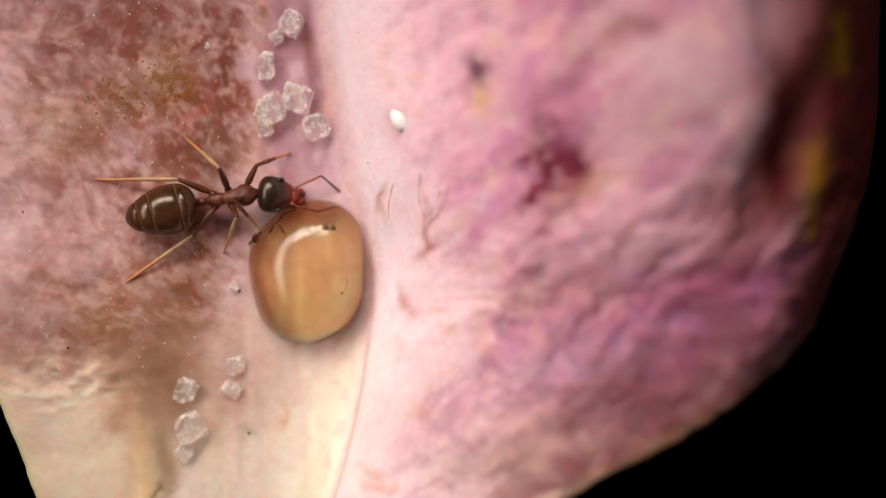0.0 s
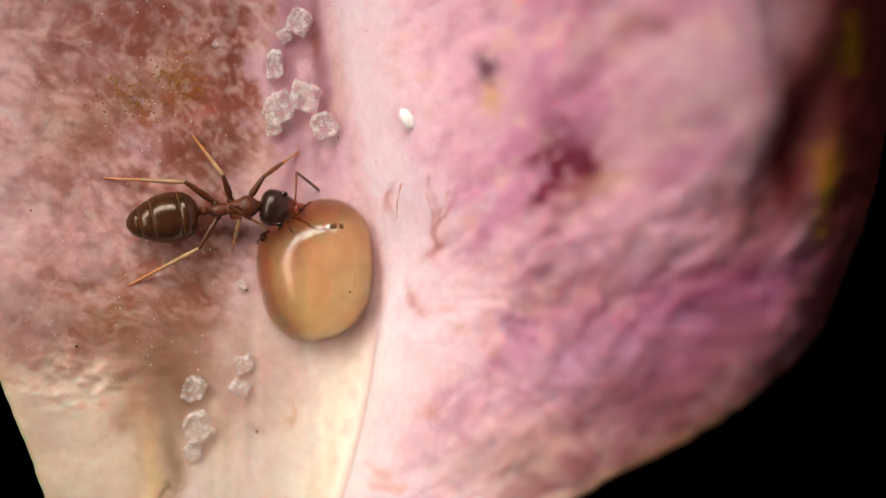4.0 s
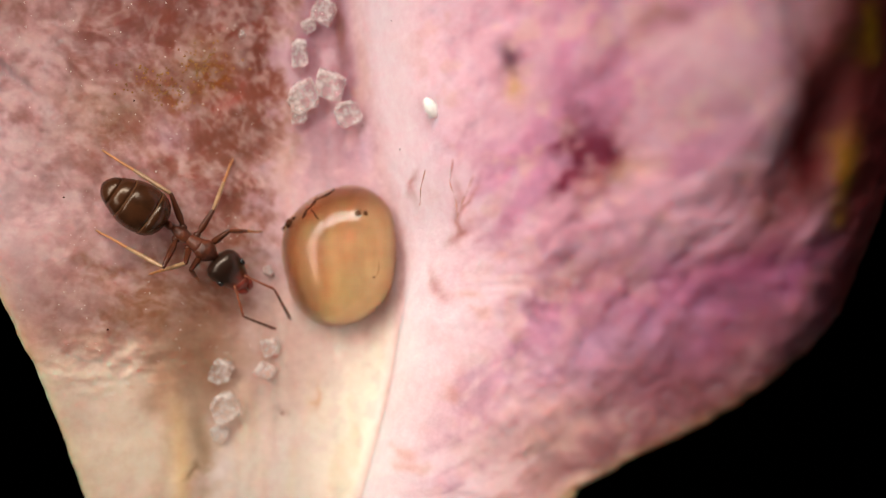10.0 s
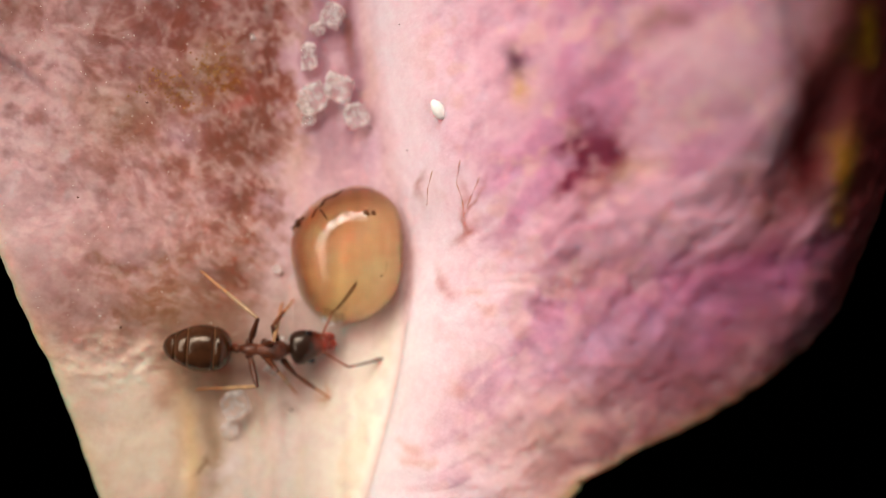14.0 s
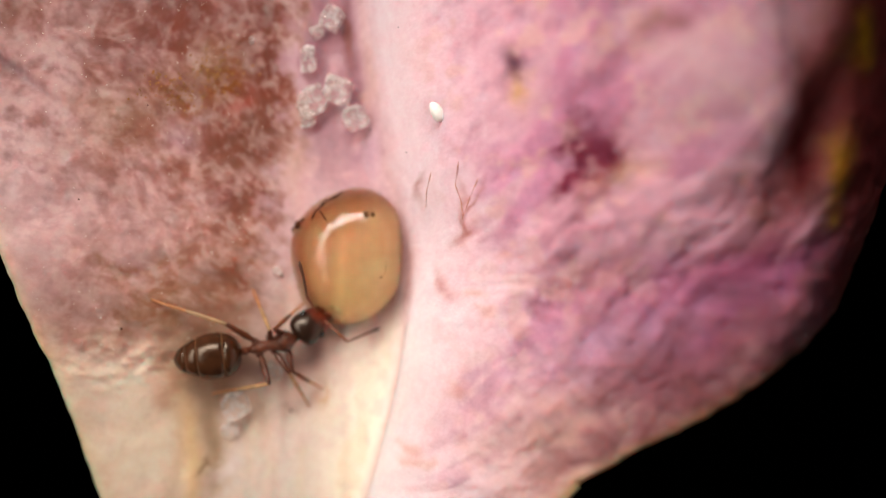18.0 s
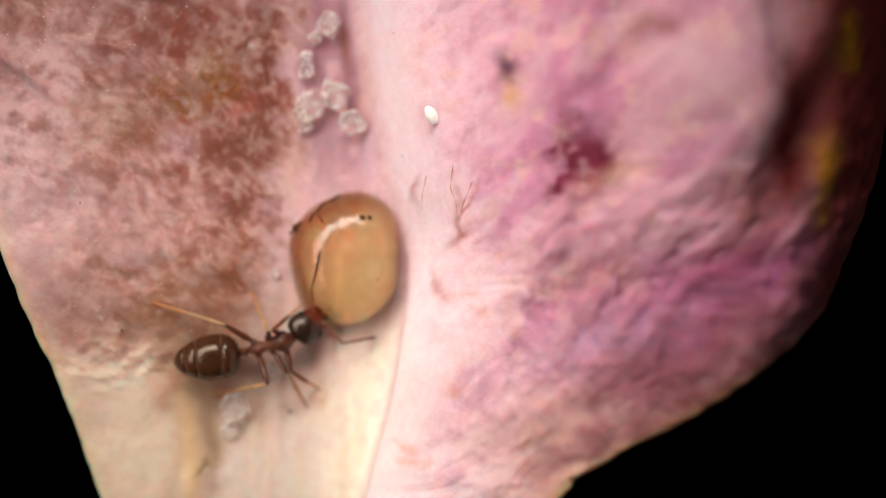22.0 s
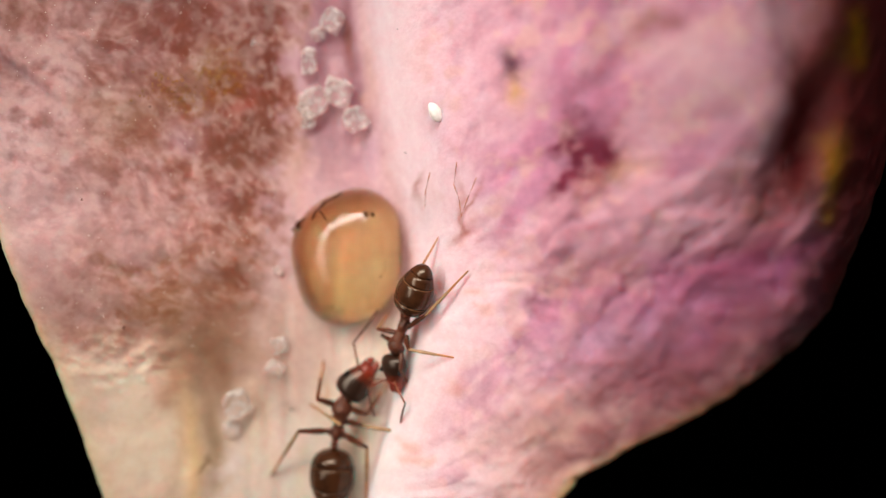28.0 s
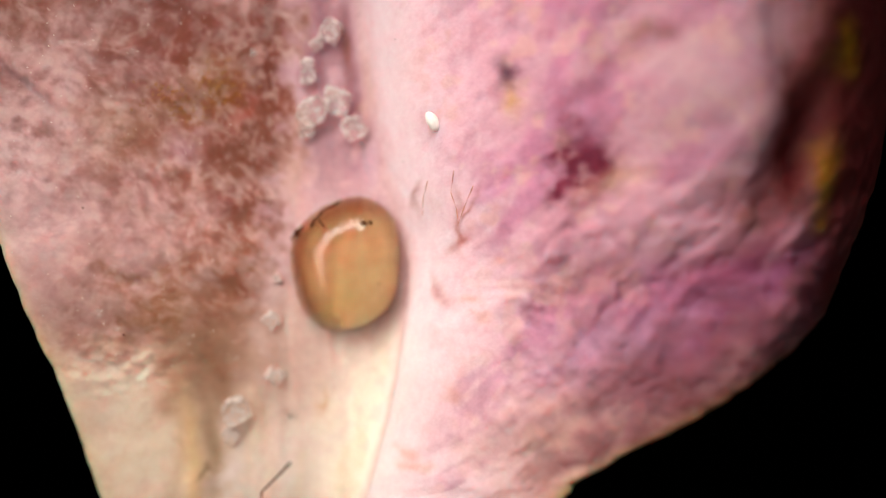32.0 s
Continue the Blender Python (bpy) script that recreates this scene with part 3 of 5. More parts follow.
    # cream edge of the tissue, with the light glowing through it painted in
    edge = np.minimum(x - np.interp(y, *EDGE_L), np.interp(y, *EDGE_R) - x)
    pale = 1 - step(1.5, 4.0, x) * step(-3.6, -1.6, y)
    col = over(col, (0.15 + 0.6 * pale) * np.exp(-np.clip(edge, 0, 9) / 0.17), (226, 180, 126))
    return np.clip(col * np.array((0.98, 1.01, 0.985)), 0.004, 0.95)


def sheet(lo_of, hi_of, nu, nv, drop_by):
    """Points of one strip of the sheet between two lines along y."""
    v = np.linspace(-9, 9, nv)
    y = np.repeat(v[:, None], nu, 1)
    wob = 0.10 * (fbm(v * 1.6, v * 0 + 3, 7, 3) - 0.5)
    scallop = 0.34 * (fbm(v * 2.2, v * 0 + 8, 13, 2) - 0.5) * step(-1.6, -2.8, v)
    outer, inner = np.interp(v, *EDGE_L) + wob, np.interp(v, *EDGE_R) - 1.6 * wob + scallop
    lo, hi = (outer if lo_of is None else lo_of(v)), (inner if hi_of is None else hi_of(v))
    x = lo[:, None] + (hi - lo)[:, None] * np.linspace(0, 1, nu)[None, :]
    edge = np.minimum(x - outer[:, None], inner[:, None] - x)
    z = base(x, y) + relief(x, y) - 0.18 * np.exp(-edge / 0.10) - 0.5 * np.exp(-(inner[:, None] - x) / 0.8) * step(-2.9, -1.4, y) - drop_by * (1 - np.exp(-edge / 0.12))
    d = x - fold_foot(y)
    lean = 0.34 * np.exp(-((d - 0.5) / np.where(d < 0.5, 0.33, 0.85)) ** 2) * step(0.8, -2.2, y)
    return x, y, z, x - lean


def grid_faces(nu, nv, start=0, flip=False):
    i = np.arange(nu * nv).reshape(nv, nu) + start
    q = np.stack([i[:-1, :-1], i[:-1, 1:], i[1:, 1:], i[1:, :-1]], -1).reshape(-1, 4)
    return q[:, ::-1] if flip else q


def strip_part(name, lo_of, hi_of, nu, nv, parent, label):
    x, y, z, px = sheet(lo_of, hi_of, nu, nv, 0.0)
    mu, mv = nu // 4, nv // 4
    bx, by, bz, bpx = sheet(lo_of, hi_of, mu, mv, 0.30)
    verts = np.concatenate([np.stack([px, y, z], -1).reshape(-1, 3), np.stack([bpx, by, bz], -1).reshape(-1, 3)]) * MM
    faces = np.concatenate([grid_faces(nu, nv), grid_faces(mu, mv, nu * nv, True)])
    me = bpy.data.meshes.new(name)
    me.vertices.add(len(verts))
    me.vertices.foreach_set("co", verts.ravel())
    me.loops.add(faces.size)
    me.loops.foreach_set("vertex_index", faces.ravel())
    me.polygons.add(len(faces))
    me.polygons.foreach_set("loop_start", np.arange(len(faces)) * 4)
    me.update(calc_edges=True)
    me.polygons.foreach_set("use_smooth", np.ones(len(faces), bool))
    att = me.attributes.new("pigment_and_shade", "FLOAT_COLOR", "POINT")
    tone = np.concatenate([pigment_and_shade(x, y).reshape(-1, 3), pigment_and_shade(bx, by).reshape(-1, 3)])
    near = np.minimum(np.abs(x - trough_side(y)), np.abs(x - fold_foot(y))).reshape(-1, 1)
    deep = np.concatenate([step(0.02, 0.45, near), np.ones((bx.size, 1))])
    att.data.foreach_set("color", np.concatenate([tone, deep], 1).ravel())
    me.materials.append(PETAL)
    ob = new(name, me)
    ob.parent = parent
    return tagged(ob, label)


def build_petal():
    petal = tagged(new("flower_petal"), "wilting pink and cream flower petal folded along a pale trough", "petal")
    strip_part("sloping_lobe", None, trough_side, 260, 520, petal, "brown-rose mottled lobe with a cream foot")
    strip_part("trough", trough_side, fold_foot, 110, 520, petal, "pale lilac and cream trough")
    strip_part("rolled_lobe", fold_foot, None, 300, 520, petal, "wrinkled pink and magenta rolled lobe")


build_petal()
bm = bmesh.new()
bmesh.ops.create_grid(bm, x_segments=2, y_segments=2, size=0.6)
me = bpy.data.meshes.new("backdrop")
bm.to_mesh(me)
bm.free()
me.materials.append(CLOTH)
back = tagged(new("backdrop", me), "black matt cloth far below the petal", "backdrop", kind="structure")
back.location.z = -0.05


# ---- mesh helpers ----
def part(name, bm, mat, parent=None, label=""):
    me = bpy.data.meshes.new(name)
    bmesh.ops.recalc_face_normals(bm, faces=bm.faces)
    bm.to_mesh(me)
    bm.free()
    me.polygons.foreach_set("use_smooth", np.ones(len(me.polygons), bool))
    me.materials.append(mat)
    ob = new(name, me)
    ob.parent = parent
    return tagged(ob, label) if label else ob


def lathe(bm, rings, seg=20, power=2.0):
    """Closed body along x. rings: x, half width, half height, z of the axis, in mm."""
    loops = []
    for x, w, h, z in rings:
        loop = []
        for k in range(seg):
            a = 2 * math.pi * k / seg
            c, s = math.cos(a), math.sin(a)
            loop.append(bm.verts.new((x * MM, w * MM * math.copysign(abs(c) ** (2 / power), c), (z + h * math.copysign(abs(s) ** (2 / power), s)) * MM)))
        loops.append(loop)
    for a, b in zip(loops, loops[1:]):
        for k in range(seg):
            bm.faces.new((a[k], a[(k + 1) % seg], b[(k + 1) % seg], b[k]))
    bm.faces.new(loops[0])
    bm.faces.new(loops[-1])
    return bm


def tube(bm, points, radii, seg=8):
    """A limb along points in mm."""
    pts = [Vector(p) * MM for p in points]
    loops = []
    for i, p in enumerate(pts):
        d = (pts[min(i + 1, len(pts) - 1)] - pts[max(i - 1, 0)]).normalized()
        side = d.cross(Vector((0.13, 0.21, 1))).normalized()
        up = side.cross(d)
        loops.append([bm.verts.new(p + (side * math.cos(2 * math.pi * k / seg) + up * math.sin(2 * math.pi * k / seg)) * radii[i] * MM) for k in range(seg)])
    for a, b in zip(loops, loops[1:]):
        for k in range(seg):
            bm.faces.new((a[k], a[(k + 1) % seg], b[(k + 1) % seg], b[k]))
    bm.faces.new(loops[0])
    bm.faces.new(loops[-1])
    return bm


def ball(bm, centre, rx, ry, rz, seg=12):
    m = Matrix.Translation(Vector(centre) * MM) @ Matrix.Diagonal((rx * MM, ry * MM, rz * MM, 1))
    bmesh.ops.create_uvsphere(bm, u_segments=seg, v_segments=seg * 2 // 3, radius=1, matrix=m)
    return bm


# ---- the nectar drop ----
DROP_AT, DROP_TALL, DROP_LEAN = (-2.15, -0.21), 1.05, 0.16


def drop_radius(a):
    """Outline of the drop by angle, in mm."""
    return (1.427 + 0.016 * math.cos(a) + 0.022 * math.sin(a) - 0.152 * math.cos(2 * a) + 0.045 * math.sin(2 * a)
            - 0.025 * math.cos(3 * a) + 0.022 * math.sin(3 * a) - 0.016 * math.cos(4 * a) - 0.037 * math.sin(4 * a))


def drop_height(r):
    return DROP_TALL * max(0.0, 1 - r ** 3.6) ** 0.6


def on_drop(a, f):
    r = drop_radius(a) * f
    x, y = DROP_AT[0] + r * math.cos(a), DROP_AT[1] + r * math.sin(a)
    return x + DROP_LEAN * drop_height(f), y, base(*DROP_AT) * (1 - f ** 4) + ground(x, y) * f ** 4 + drop_height(f)


def build_drop():
    bm = bmesh.new()
    seg, rings = 96, 26
    low = base(*DROP_AT)
    loops = []
    for i in range(rings + 1):
        f = math.sin(math.pi / 2 * i / rings)
        loop = []
        for k in range(seg):
            a = 2 * math.pi * k / seg
            r = drop_radius(a) * f
            x, y = DROP_AT[0] + r * math.cos(a), DROP_AT[1] + r * math.sin(a)
            g = ground(x, y)
            z = (low * (1 - f ** 4) + g * f ** 4) + drop_height(f) - (0.10 if i == rings else 0)
            loop.append(bm.verts.new(((x + DROP_LEAN * drop_height(f)) * MM, y * MM, z * MM)) if i else None)
        loops.append(loop)
    top = bm.verts.new(((DROP_AT[0] + DROP_LEAN * DROP_TALL) * MM, DROP_AT[1] * MM, (low + DROP_TALL) * MM))
    for k in range(seg):
        bm.faces.new((top, loops[1][k], loops[1][(k + 1) % seg]))
    for a, b in zip(loops[1:], loops[2:]):
        for k in range(seg):
            bm.faces.new((a[k], b[k], b[(k + 1) % seg], a[(k + 1) % seg]))
    bottom = []
    for i in (rings - 6, rings - 14):
        f = i / rings
        bottom.append([bm.verts.new(((DROP_AT[0] + drop_radius(2 * math.pi * k / seg) * f * math.cos(2 * math.pi * k / seg)) * MM,
                                     (DROP_AT[1] + drop_radius(2 * math.pi * k / seg) * f * math.sin(2 * math.pi * k / seg)) * MM, (low - 0.35) * MM)) for k in range(seg)])
    for a, b in zip([loops[-1]] + bottom, bottom):
        for k in range(seg):
            bm.faces.new((a[k], b[k], b[(k + 1) % seg], a[(k + 1) % seg]))
    bm.faces.new(bottom[-1])
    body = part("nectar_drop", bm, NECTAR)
    # wall shade painted as a browner rim tint, strongest at the upper left
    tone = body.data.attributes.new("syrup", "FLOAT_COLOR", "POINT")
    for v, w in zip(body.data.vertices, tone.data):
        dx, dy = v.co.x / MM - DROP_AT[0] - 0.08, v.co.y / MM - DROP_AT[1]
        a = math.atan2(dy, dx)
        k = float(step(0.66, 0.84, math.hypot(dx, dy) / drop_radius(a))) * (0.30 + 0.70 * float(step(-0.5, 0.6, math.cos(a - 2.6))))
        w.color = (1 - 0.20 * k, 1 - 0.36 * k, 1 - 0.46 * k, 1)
    # thin brown line along the drop's outline
    bm = bmesh.new()
    pts = [on_drop(2 * math.pi * k / 72, 0.995) for k in range(73)]
    tube(bm, pts, [0.009 + 0.005 * math.sin(k * 0.9) + 0.003 * math.sin(k * 2.3) for k in range(73)], 6)
    part("brown_edge", bm, AMBER_BROWN, body, "thin brown edge of the drop")
    return tagged(body, "glossy amber drop of sugar syrup resting in the trough", "drop")


build_drop()


# ---- sugar ----
def crystal(name, x, y, sx, sy, sz, turn, seed, lift=0.0, label="", tilt=0):
    rng = random.Random(seed)
    bm = bmesh.new()
    bmesh.ops.create_cube(bm, size=1.0, matrix=Matrix.Diagonal((sx * MM, sy * MM, sz * MM, 1)))
    for _ in range(9):
        d = Vector((rng.choice((-1, 1)) * rng.uniform(0.3, 1), rng.choice((-1, 1)) * rng.uniform(0.3, 1), rng.uniform(-0.5, 1))).normalized()
        reach = 0.5 * (abs(d.x) * sx + abs(d.y) * sy + abs(d.z) * sz) * rng.uniform(0.66, 0.84) * MM
        cut = bmesh.ops.bisect_plane(bm, geom=bm.verts[:] + bm.edges[:] + bm.faces[:], plane_co=d * reach, plane_no=d, clear_outer=True)
        bmesh.ops.contextual_create(bm, geom=[e for e in cut["geom_cut"] if isinstance(e, bmesh.types.BMEdge)])
    bmesh.ops.remove_doubles(bm, verts=bm.verts, dist=0.03 * min(sx, sy) * MM)
    made = bmesh.ops.bevel(bm, geom=bm.edges[:], offset=0.07 * min(sx, sy) * MM, segments=2, profile=0.6, affect="EDGES", clamp_overlap=True)
    # whiter, frosted bevels stand in for light caught along the facet edges
    for f in made["faces"]:
        f.material_index = 1
    bmesh.ops.subdivide_edges(bm, edges=[e for e in bm.edges if e.calc_length() > 0.12 * min(sx, sy) * MM], cuts=3, use_grid_fill=True)
    bmesh.ops.triangulate(bm, faces=bm.faces[:])
    bm.normal_update()
    for v in bm.verts:
        p = v.co / (MM * min(sx, sy))
        v.co += v.normal * MM * 0.10 * min(sx, sy) * 2 * (float(fbm(np.array(p.x * 3.0 + seed), np.array(p.y * 3.0 + p.z * 2.0), 300, 3)) - 0.5)
    ob = part(name, bm, SUGAR)
    ob.data.materials.append(BRIGHT_EDGE)
    ob.data.polygons.foreach_set("use_smooth", np.zeros(len(ob.data.polygons), bool))
    ob.matrix_world = pose(x * MM, y * MM, (ground(x, y) + sz * 0.42 + lift) * MM, tilt, tilt * 0.6, turn)
    return tagged(ob, label or "clear frosted sugar crystal lying on the petal", "sugar crystal", "sugar crystals")


SUGARS = [(-2.47, 5.22, 0.40, 0.46, 0.34, -25, 0), (-2.80, 4.92, 0.24, 0.24, 0.2, 30, 20), (-3.00, 4.30, 0.29, 0.52, 0.28, 3, 8), (-2.33, 3.60, 0.50, 0.50, 0.42, -15, 10),
          (-2.93, 3.34, 0.58, 0.50, 0.42, 30, 15), (-3.03, 2.95, 0.27, 0.32, 0.24, 10, 5), (-1.94, 2.98, 0.45, 0.45, 0.40, 20, 10),
          (-4.25, 4.70, 0.12, 0.12, 0.10, 20, 0), (-3.74, -0.50, 0.16, 0.16, 0.14, 10, 0)]
for i, (x, y, sx, sy, sz, turn, tilt) in enumerate(SUGARS):
    crystal("sugar_crystal", x, y, 1.16 * sx, 1.16 * sy, 1.1 * sz, turn, 100 + i, tilt=tilt)
bm = bmesh.new()
bmesh.ops.create_icosphere(bm, subdivisions=3, radius=0.5 * MM)
for v in bm.verts:
    p = v.co / MM
    v.co = Vector((p.x * 0.27 * (1 - 0.5 * p.y), p.y * 0.46, p.z * 0.24)) * MM * (0.93 + 0.14 * float(fbm(np.array(p.x * 4), np.array(p.y * 4 + p.z * 3), 310, 2)))
grain = part("sugar_grain", bm, GRAIN)
grain.matrix_world = pose(-0.08 * MM, 2.80 * MM, (ground(-0.08, 2.80) + 0.10) * MM, 12, 7, 35)
tagged(grain, "small opaque white sugar grain on the pink fold", "sugar crystal", "sugar crystals")
crystal("sugar_crystal", -4.74, -3.60, 0.62, 0.62, 0.42, 20, 201, tilt=8, lift=-0.09, label="clear worn sugar crystal half sunk into the cream tissue")
crystal("sugar_crystal", -4.88, -4.2, 0.38, 0.36, 0.28, 45, 202, tilt=5, lift=-0.09, label="clear worn sugar crystal half sunk into the cream tissue")
LOW_UPPER = crystal("sugar_crystal", -4.80, -2.78, 0.46, 0.52, 0.34, -20, 203, tilt=8, lift=-0.09, label="clear worn sugar crystal half sunk into the cream tissue")
LOW_PALE = crystal("sugar_crystal", -3.72, -2.25, 0.36, 0.36, 0.26, 15, 204, tilt=4, lift=-0.09, label="clear worn sugar crystal half sunk into the cream tissue")
crystal("sugar_crystal", -3.85, -2.80, 0.36, 0.42, 0.26, 60, 205, tilt=4, lift=-0.09, label="clear worn sugar crystal half sunk into the cream tissue")


# ---- specks and fibres ----
def speck(name, x, y, r, mat, label, category, lift=0.0, seed=0):
    rng = random.Random(seed * 7 + 1)
    bm = bmesh.new()
    bmesh.ops.create_icosphere(bm, subdivisions=2, radius=r * MM)
    for v in bm.verts:
        v.co *= 0.7 + 0.6 * rng.random()
    ob = part(name, bm, mat)
    ob.scale = (0.8, 0.8, 0.6)
    ob.location = Vector((x, y, ground(x, y) + r * 0.3 + lift)) * MM
    return tagged(ob, label, category)


for i, (x, y, r) in enumerate([(-6.37, 3.12, 0.035), (-3.80, -0.57, 0.04), (-3.64, -0.62, 0.05), (-7.7, 1.05, 0.03), (-1.62, 2.72, 0.035), (-7.0, -1.75, 0.04), (-3.5, -3.8, 0.05),
                              (-0.75, 2.1, 0.025), (-0.9, 4.7, 0.02), (-0.85, -3.2, 0.025), (-0.9, -3.9, 0.03), (-0.72, -2.7, 0.02), (-3.12, 3.62, 0.04), (-2.62, 5.42, 0.03)]):
    speck("dirt_speck", x, y, 0.75 * r, DIRT, "tiny dark brown speck of dirt on the petal", "speck", seed=i)


CARRIED_SPECK = speck("dirt_speck", -4.62, -2.58, 0.05, DIRT, "dark speck of dirt clinging to a sugar crystal", "speck", seed=40)


def dust():
    """Fine pale pollen dust on the slope."""
    rng = random.Random(5)
    bm = bmesh.new()
    for _ in range(260):
        y = rng.uniform(-2.5, 6)
        x = rng.uniform(max(-9, float(np.interp(y, *EDGE_L)) + 0.25), -3.7)
        r = rng.choice((0.006, 0.008, 0.011, 0.016))
        bmesh.ops.create_icosphere(bm, subdivisions=1, radius=r * MM, matrix=Matrix.Translation(Vector((x, y, ground(x, y) + r * 0.6)) * MM))
    return tagged(part("pollen_dust", bm, DUST), "scattered pale pollen dust on the brown-rose slope", "dust", kind="stuff")


def ochre_grains():
    """Golden-brown grains caught in the hollows of the slope."""
    rng = random.Random(11)
    bm = bmesh.new()
    for cx, cy, sx, sy, count in ((-4.95, 3.95, 0.26, 0.24, 130), (-5.7, 3.35, 0.30, 0.18, 70), (-6.0, 3.65, 0.25, 0.15, 40)):
        for _ in range(count):
            x, y, r = rng.gauss(cx, sx), rng.gauss(cy, sy), rng.uniform(0.012, 0.030)
            bmesh.ops.create_icosphere(bm, subdivisions=1, radius=r * MM, matrix=Matrix.Translation(Vector((x, y, ground(x, y))) * MM))
    return tagged(part("ochre_grains", bm, OCHRE), "golden-brown pollen grains clumped on the slope", "pollen", kind="stuff")


ochre_grains()


dust()


def fibre(name, pts, r, mat, label, lift=0.02):
    bm = bmesh.new()
    fine = []
    for (xa, ya), (xb, yb) in zip(pts, pts[1:]):
        for k in range(5):
            x, y = xa + (xb - xa) * k / 5, ya + (yb - ya) * k / 5
            fine.append((x, y, ground(x, y) + lift))
    fine.append((*pts[-1], ground(*pts[-1]) + lift))
    tube(bm, fine, [r * (0.6 + 0.4 * math.sin(i * 1.3)) for i in range(len(fine))], 6)
    return tagged(part(name, bm, mat), label, "fibre")


for pts in (((0.36, 1.75), (0.30, 1.3), (0.42, 0.95), (0.45, 0.6)), ((0.75, 1.4), (0.58, 1.0), (0.45, 0.65)), ((-0.2, 1.6), (-0.3, 1.25), (-0.32, 0.9)), ((0.2, -0.4), (0.12, -0.8), (0.05, -1.15))):
    fibre("plant_fibre", pts, 0.015, FIBRE, "thin rust-brown fibre lying on the pink fold", 0.0)


def drop_thread():
    bm = bmesh.new()
    pts = [on_drop(math.radians(94 + 4.5 * k), 0.985 - 0.03 * math.sin(k * 0.9) - (0.04 if k in (5, 6) else 0) - 0.012 * k) for k in range(10)]
    tube(bm, [(p[0], p[1], p[2] + 0.012) for p in pts], [0.014 + 0.010 * (k % 3) for k in range(10)], 6)
    tagged(part("dark_thread", bm, DIRT), "crinkled dark brown thread stuck to the drop", "thread")
    bm = bmesh.new()
    pts = [on_drop(math.radians(122), 0.86 - 0.06 * k) for k in range(4)]
    tube(bm, [(p[0] + 0.02 * (k % 2), p[1], p[2] + 0.012) for k, p in enumerate(pts)], [0.018, 0.014, 0.021, 0.010], 6)
    tagged(part("dark_thread", bm, DIRT), "short crinkled dark thread stuck to the drop", "thread")
    bm = bmesh.new()
    pts = [on_drop(math.radians(-4 - 7 * k), 0.62 + 0.03 * math.sin(k * 0.8)) for k in range(5)]
    tube(bm, [(p[0], p[1], p[2] + 0.006) for p in pts], [0.004, 0.008, 0.009, 0.007, 0.004], 6)
    tagged(part("short_hair", bm, AMBER_BROWN), "short curved amber hair stuck to the drop", "hair")
    rng = random.Random(3)
    for a, f, r in ((-32, 0.60, 0.022), (146, 0.97, 0.10), (152, 1.0, 0.085), (140, 0.95, 0.05), (70, 0.62, 0.075), (62, 0.66, 0.06)):
        x, y, z = on_drop(math.radians(a), f)
        bm = bmesh.new()
        bmesh.ops.create_icosphere(bm, subdivisions=2, radius=r * MM)
        for v in bm.verts:
            v.co *= 0.6 + 0.7 * rng.random()
            v.co.z *= 0.5
        ob = part("dirt_crumb", bm, RIM if f < 0.8 else DIRT)
        ob.location = (x * MM, y * MM, z * MM)
        tagged(ob, "rusty brown crumb stuck to the drop" if f < 0.8 and r > 0.03 else "dark brown crumb of dirt stuck to the drop", "crumb")


drop_thread()


# ---- ants ----
# side, hip x, hip y, thigh, shin with foot, resting foot x and y, lean of the knee
LEGS = ((1, 0.24, 0.12, 0.62, 1.15, 1.02, 0.80, -28), (1, -0.08, 0.13, 0.66, 1.40, -0.15, 1.38, 12), (1, -0.38, 0.12, 0.80, 1.75, -2.0, 1.20, 48))
HIP_Z = 0.50


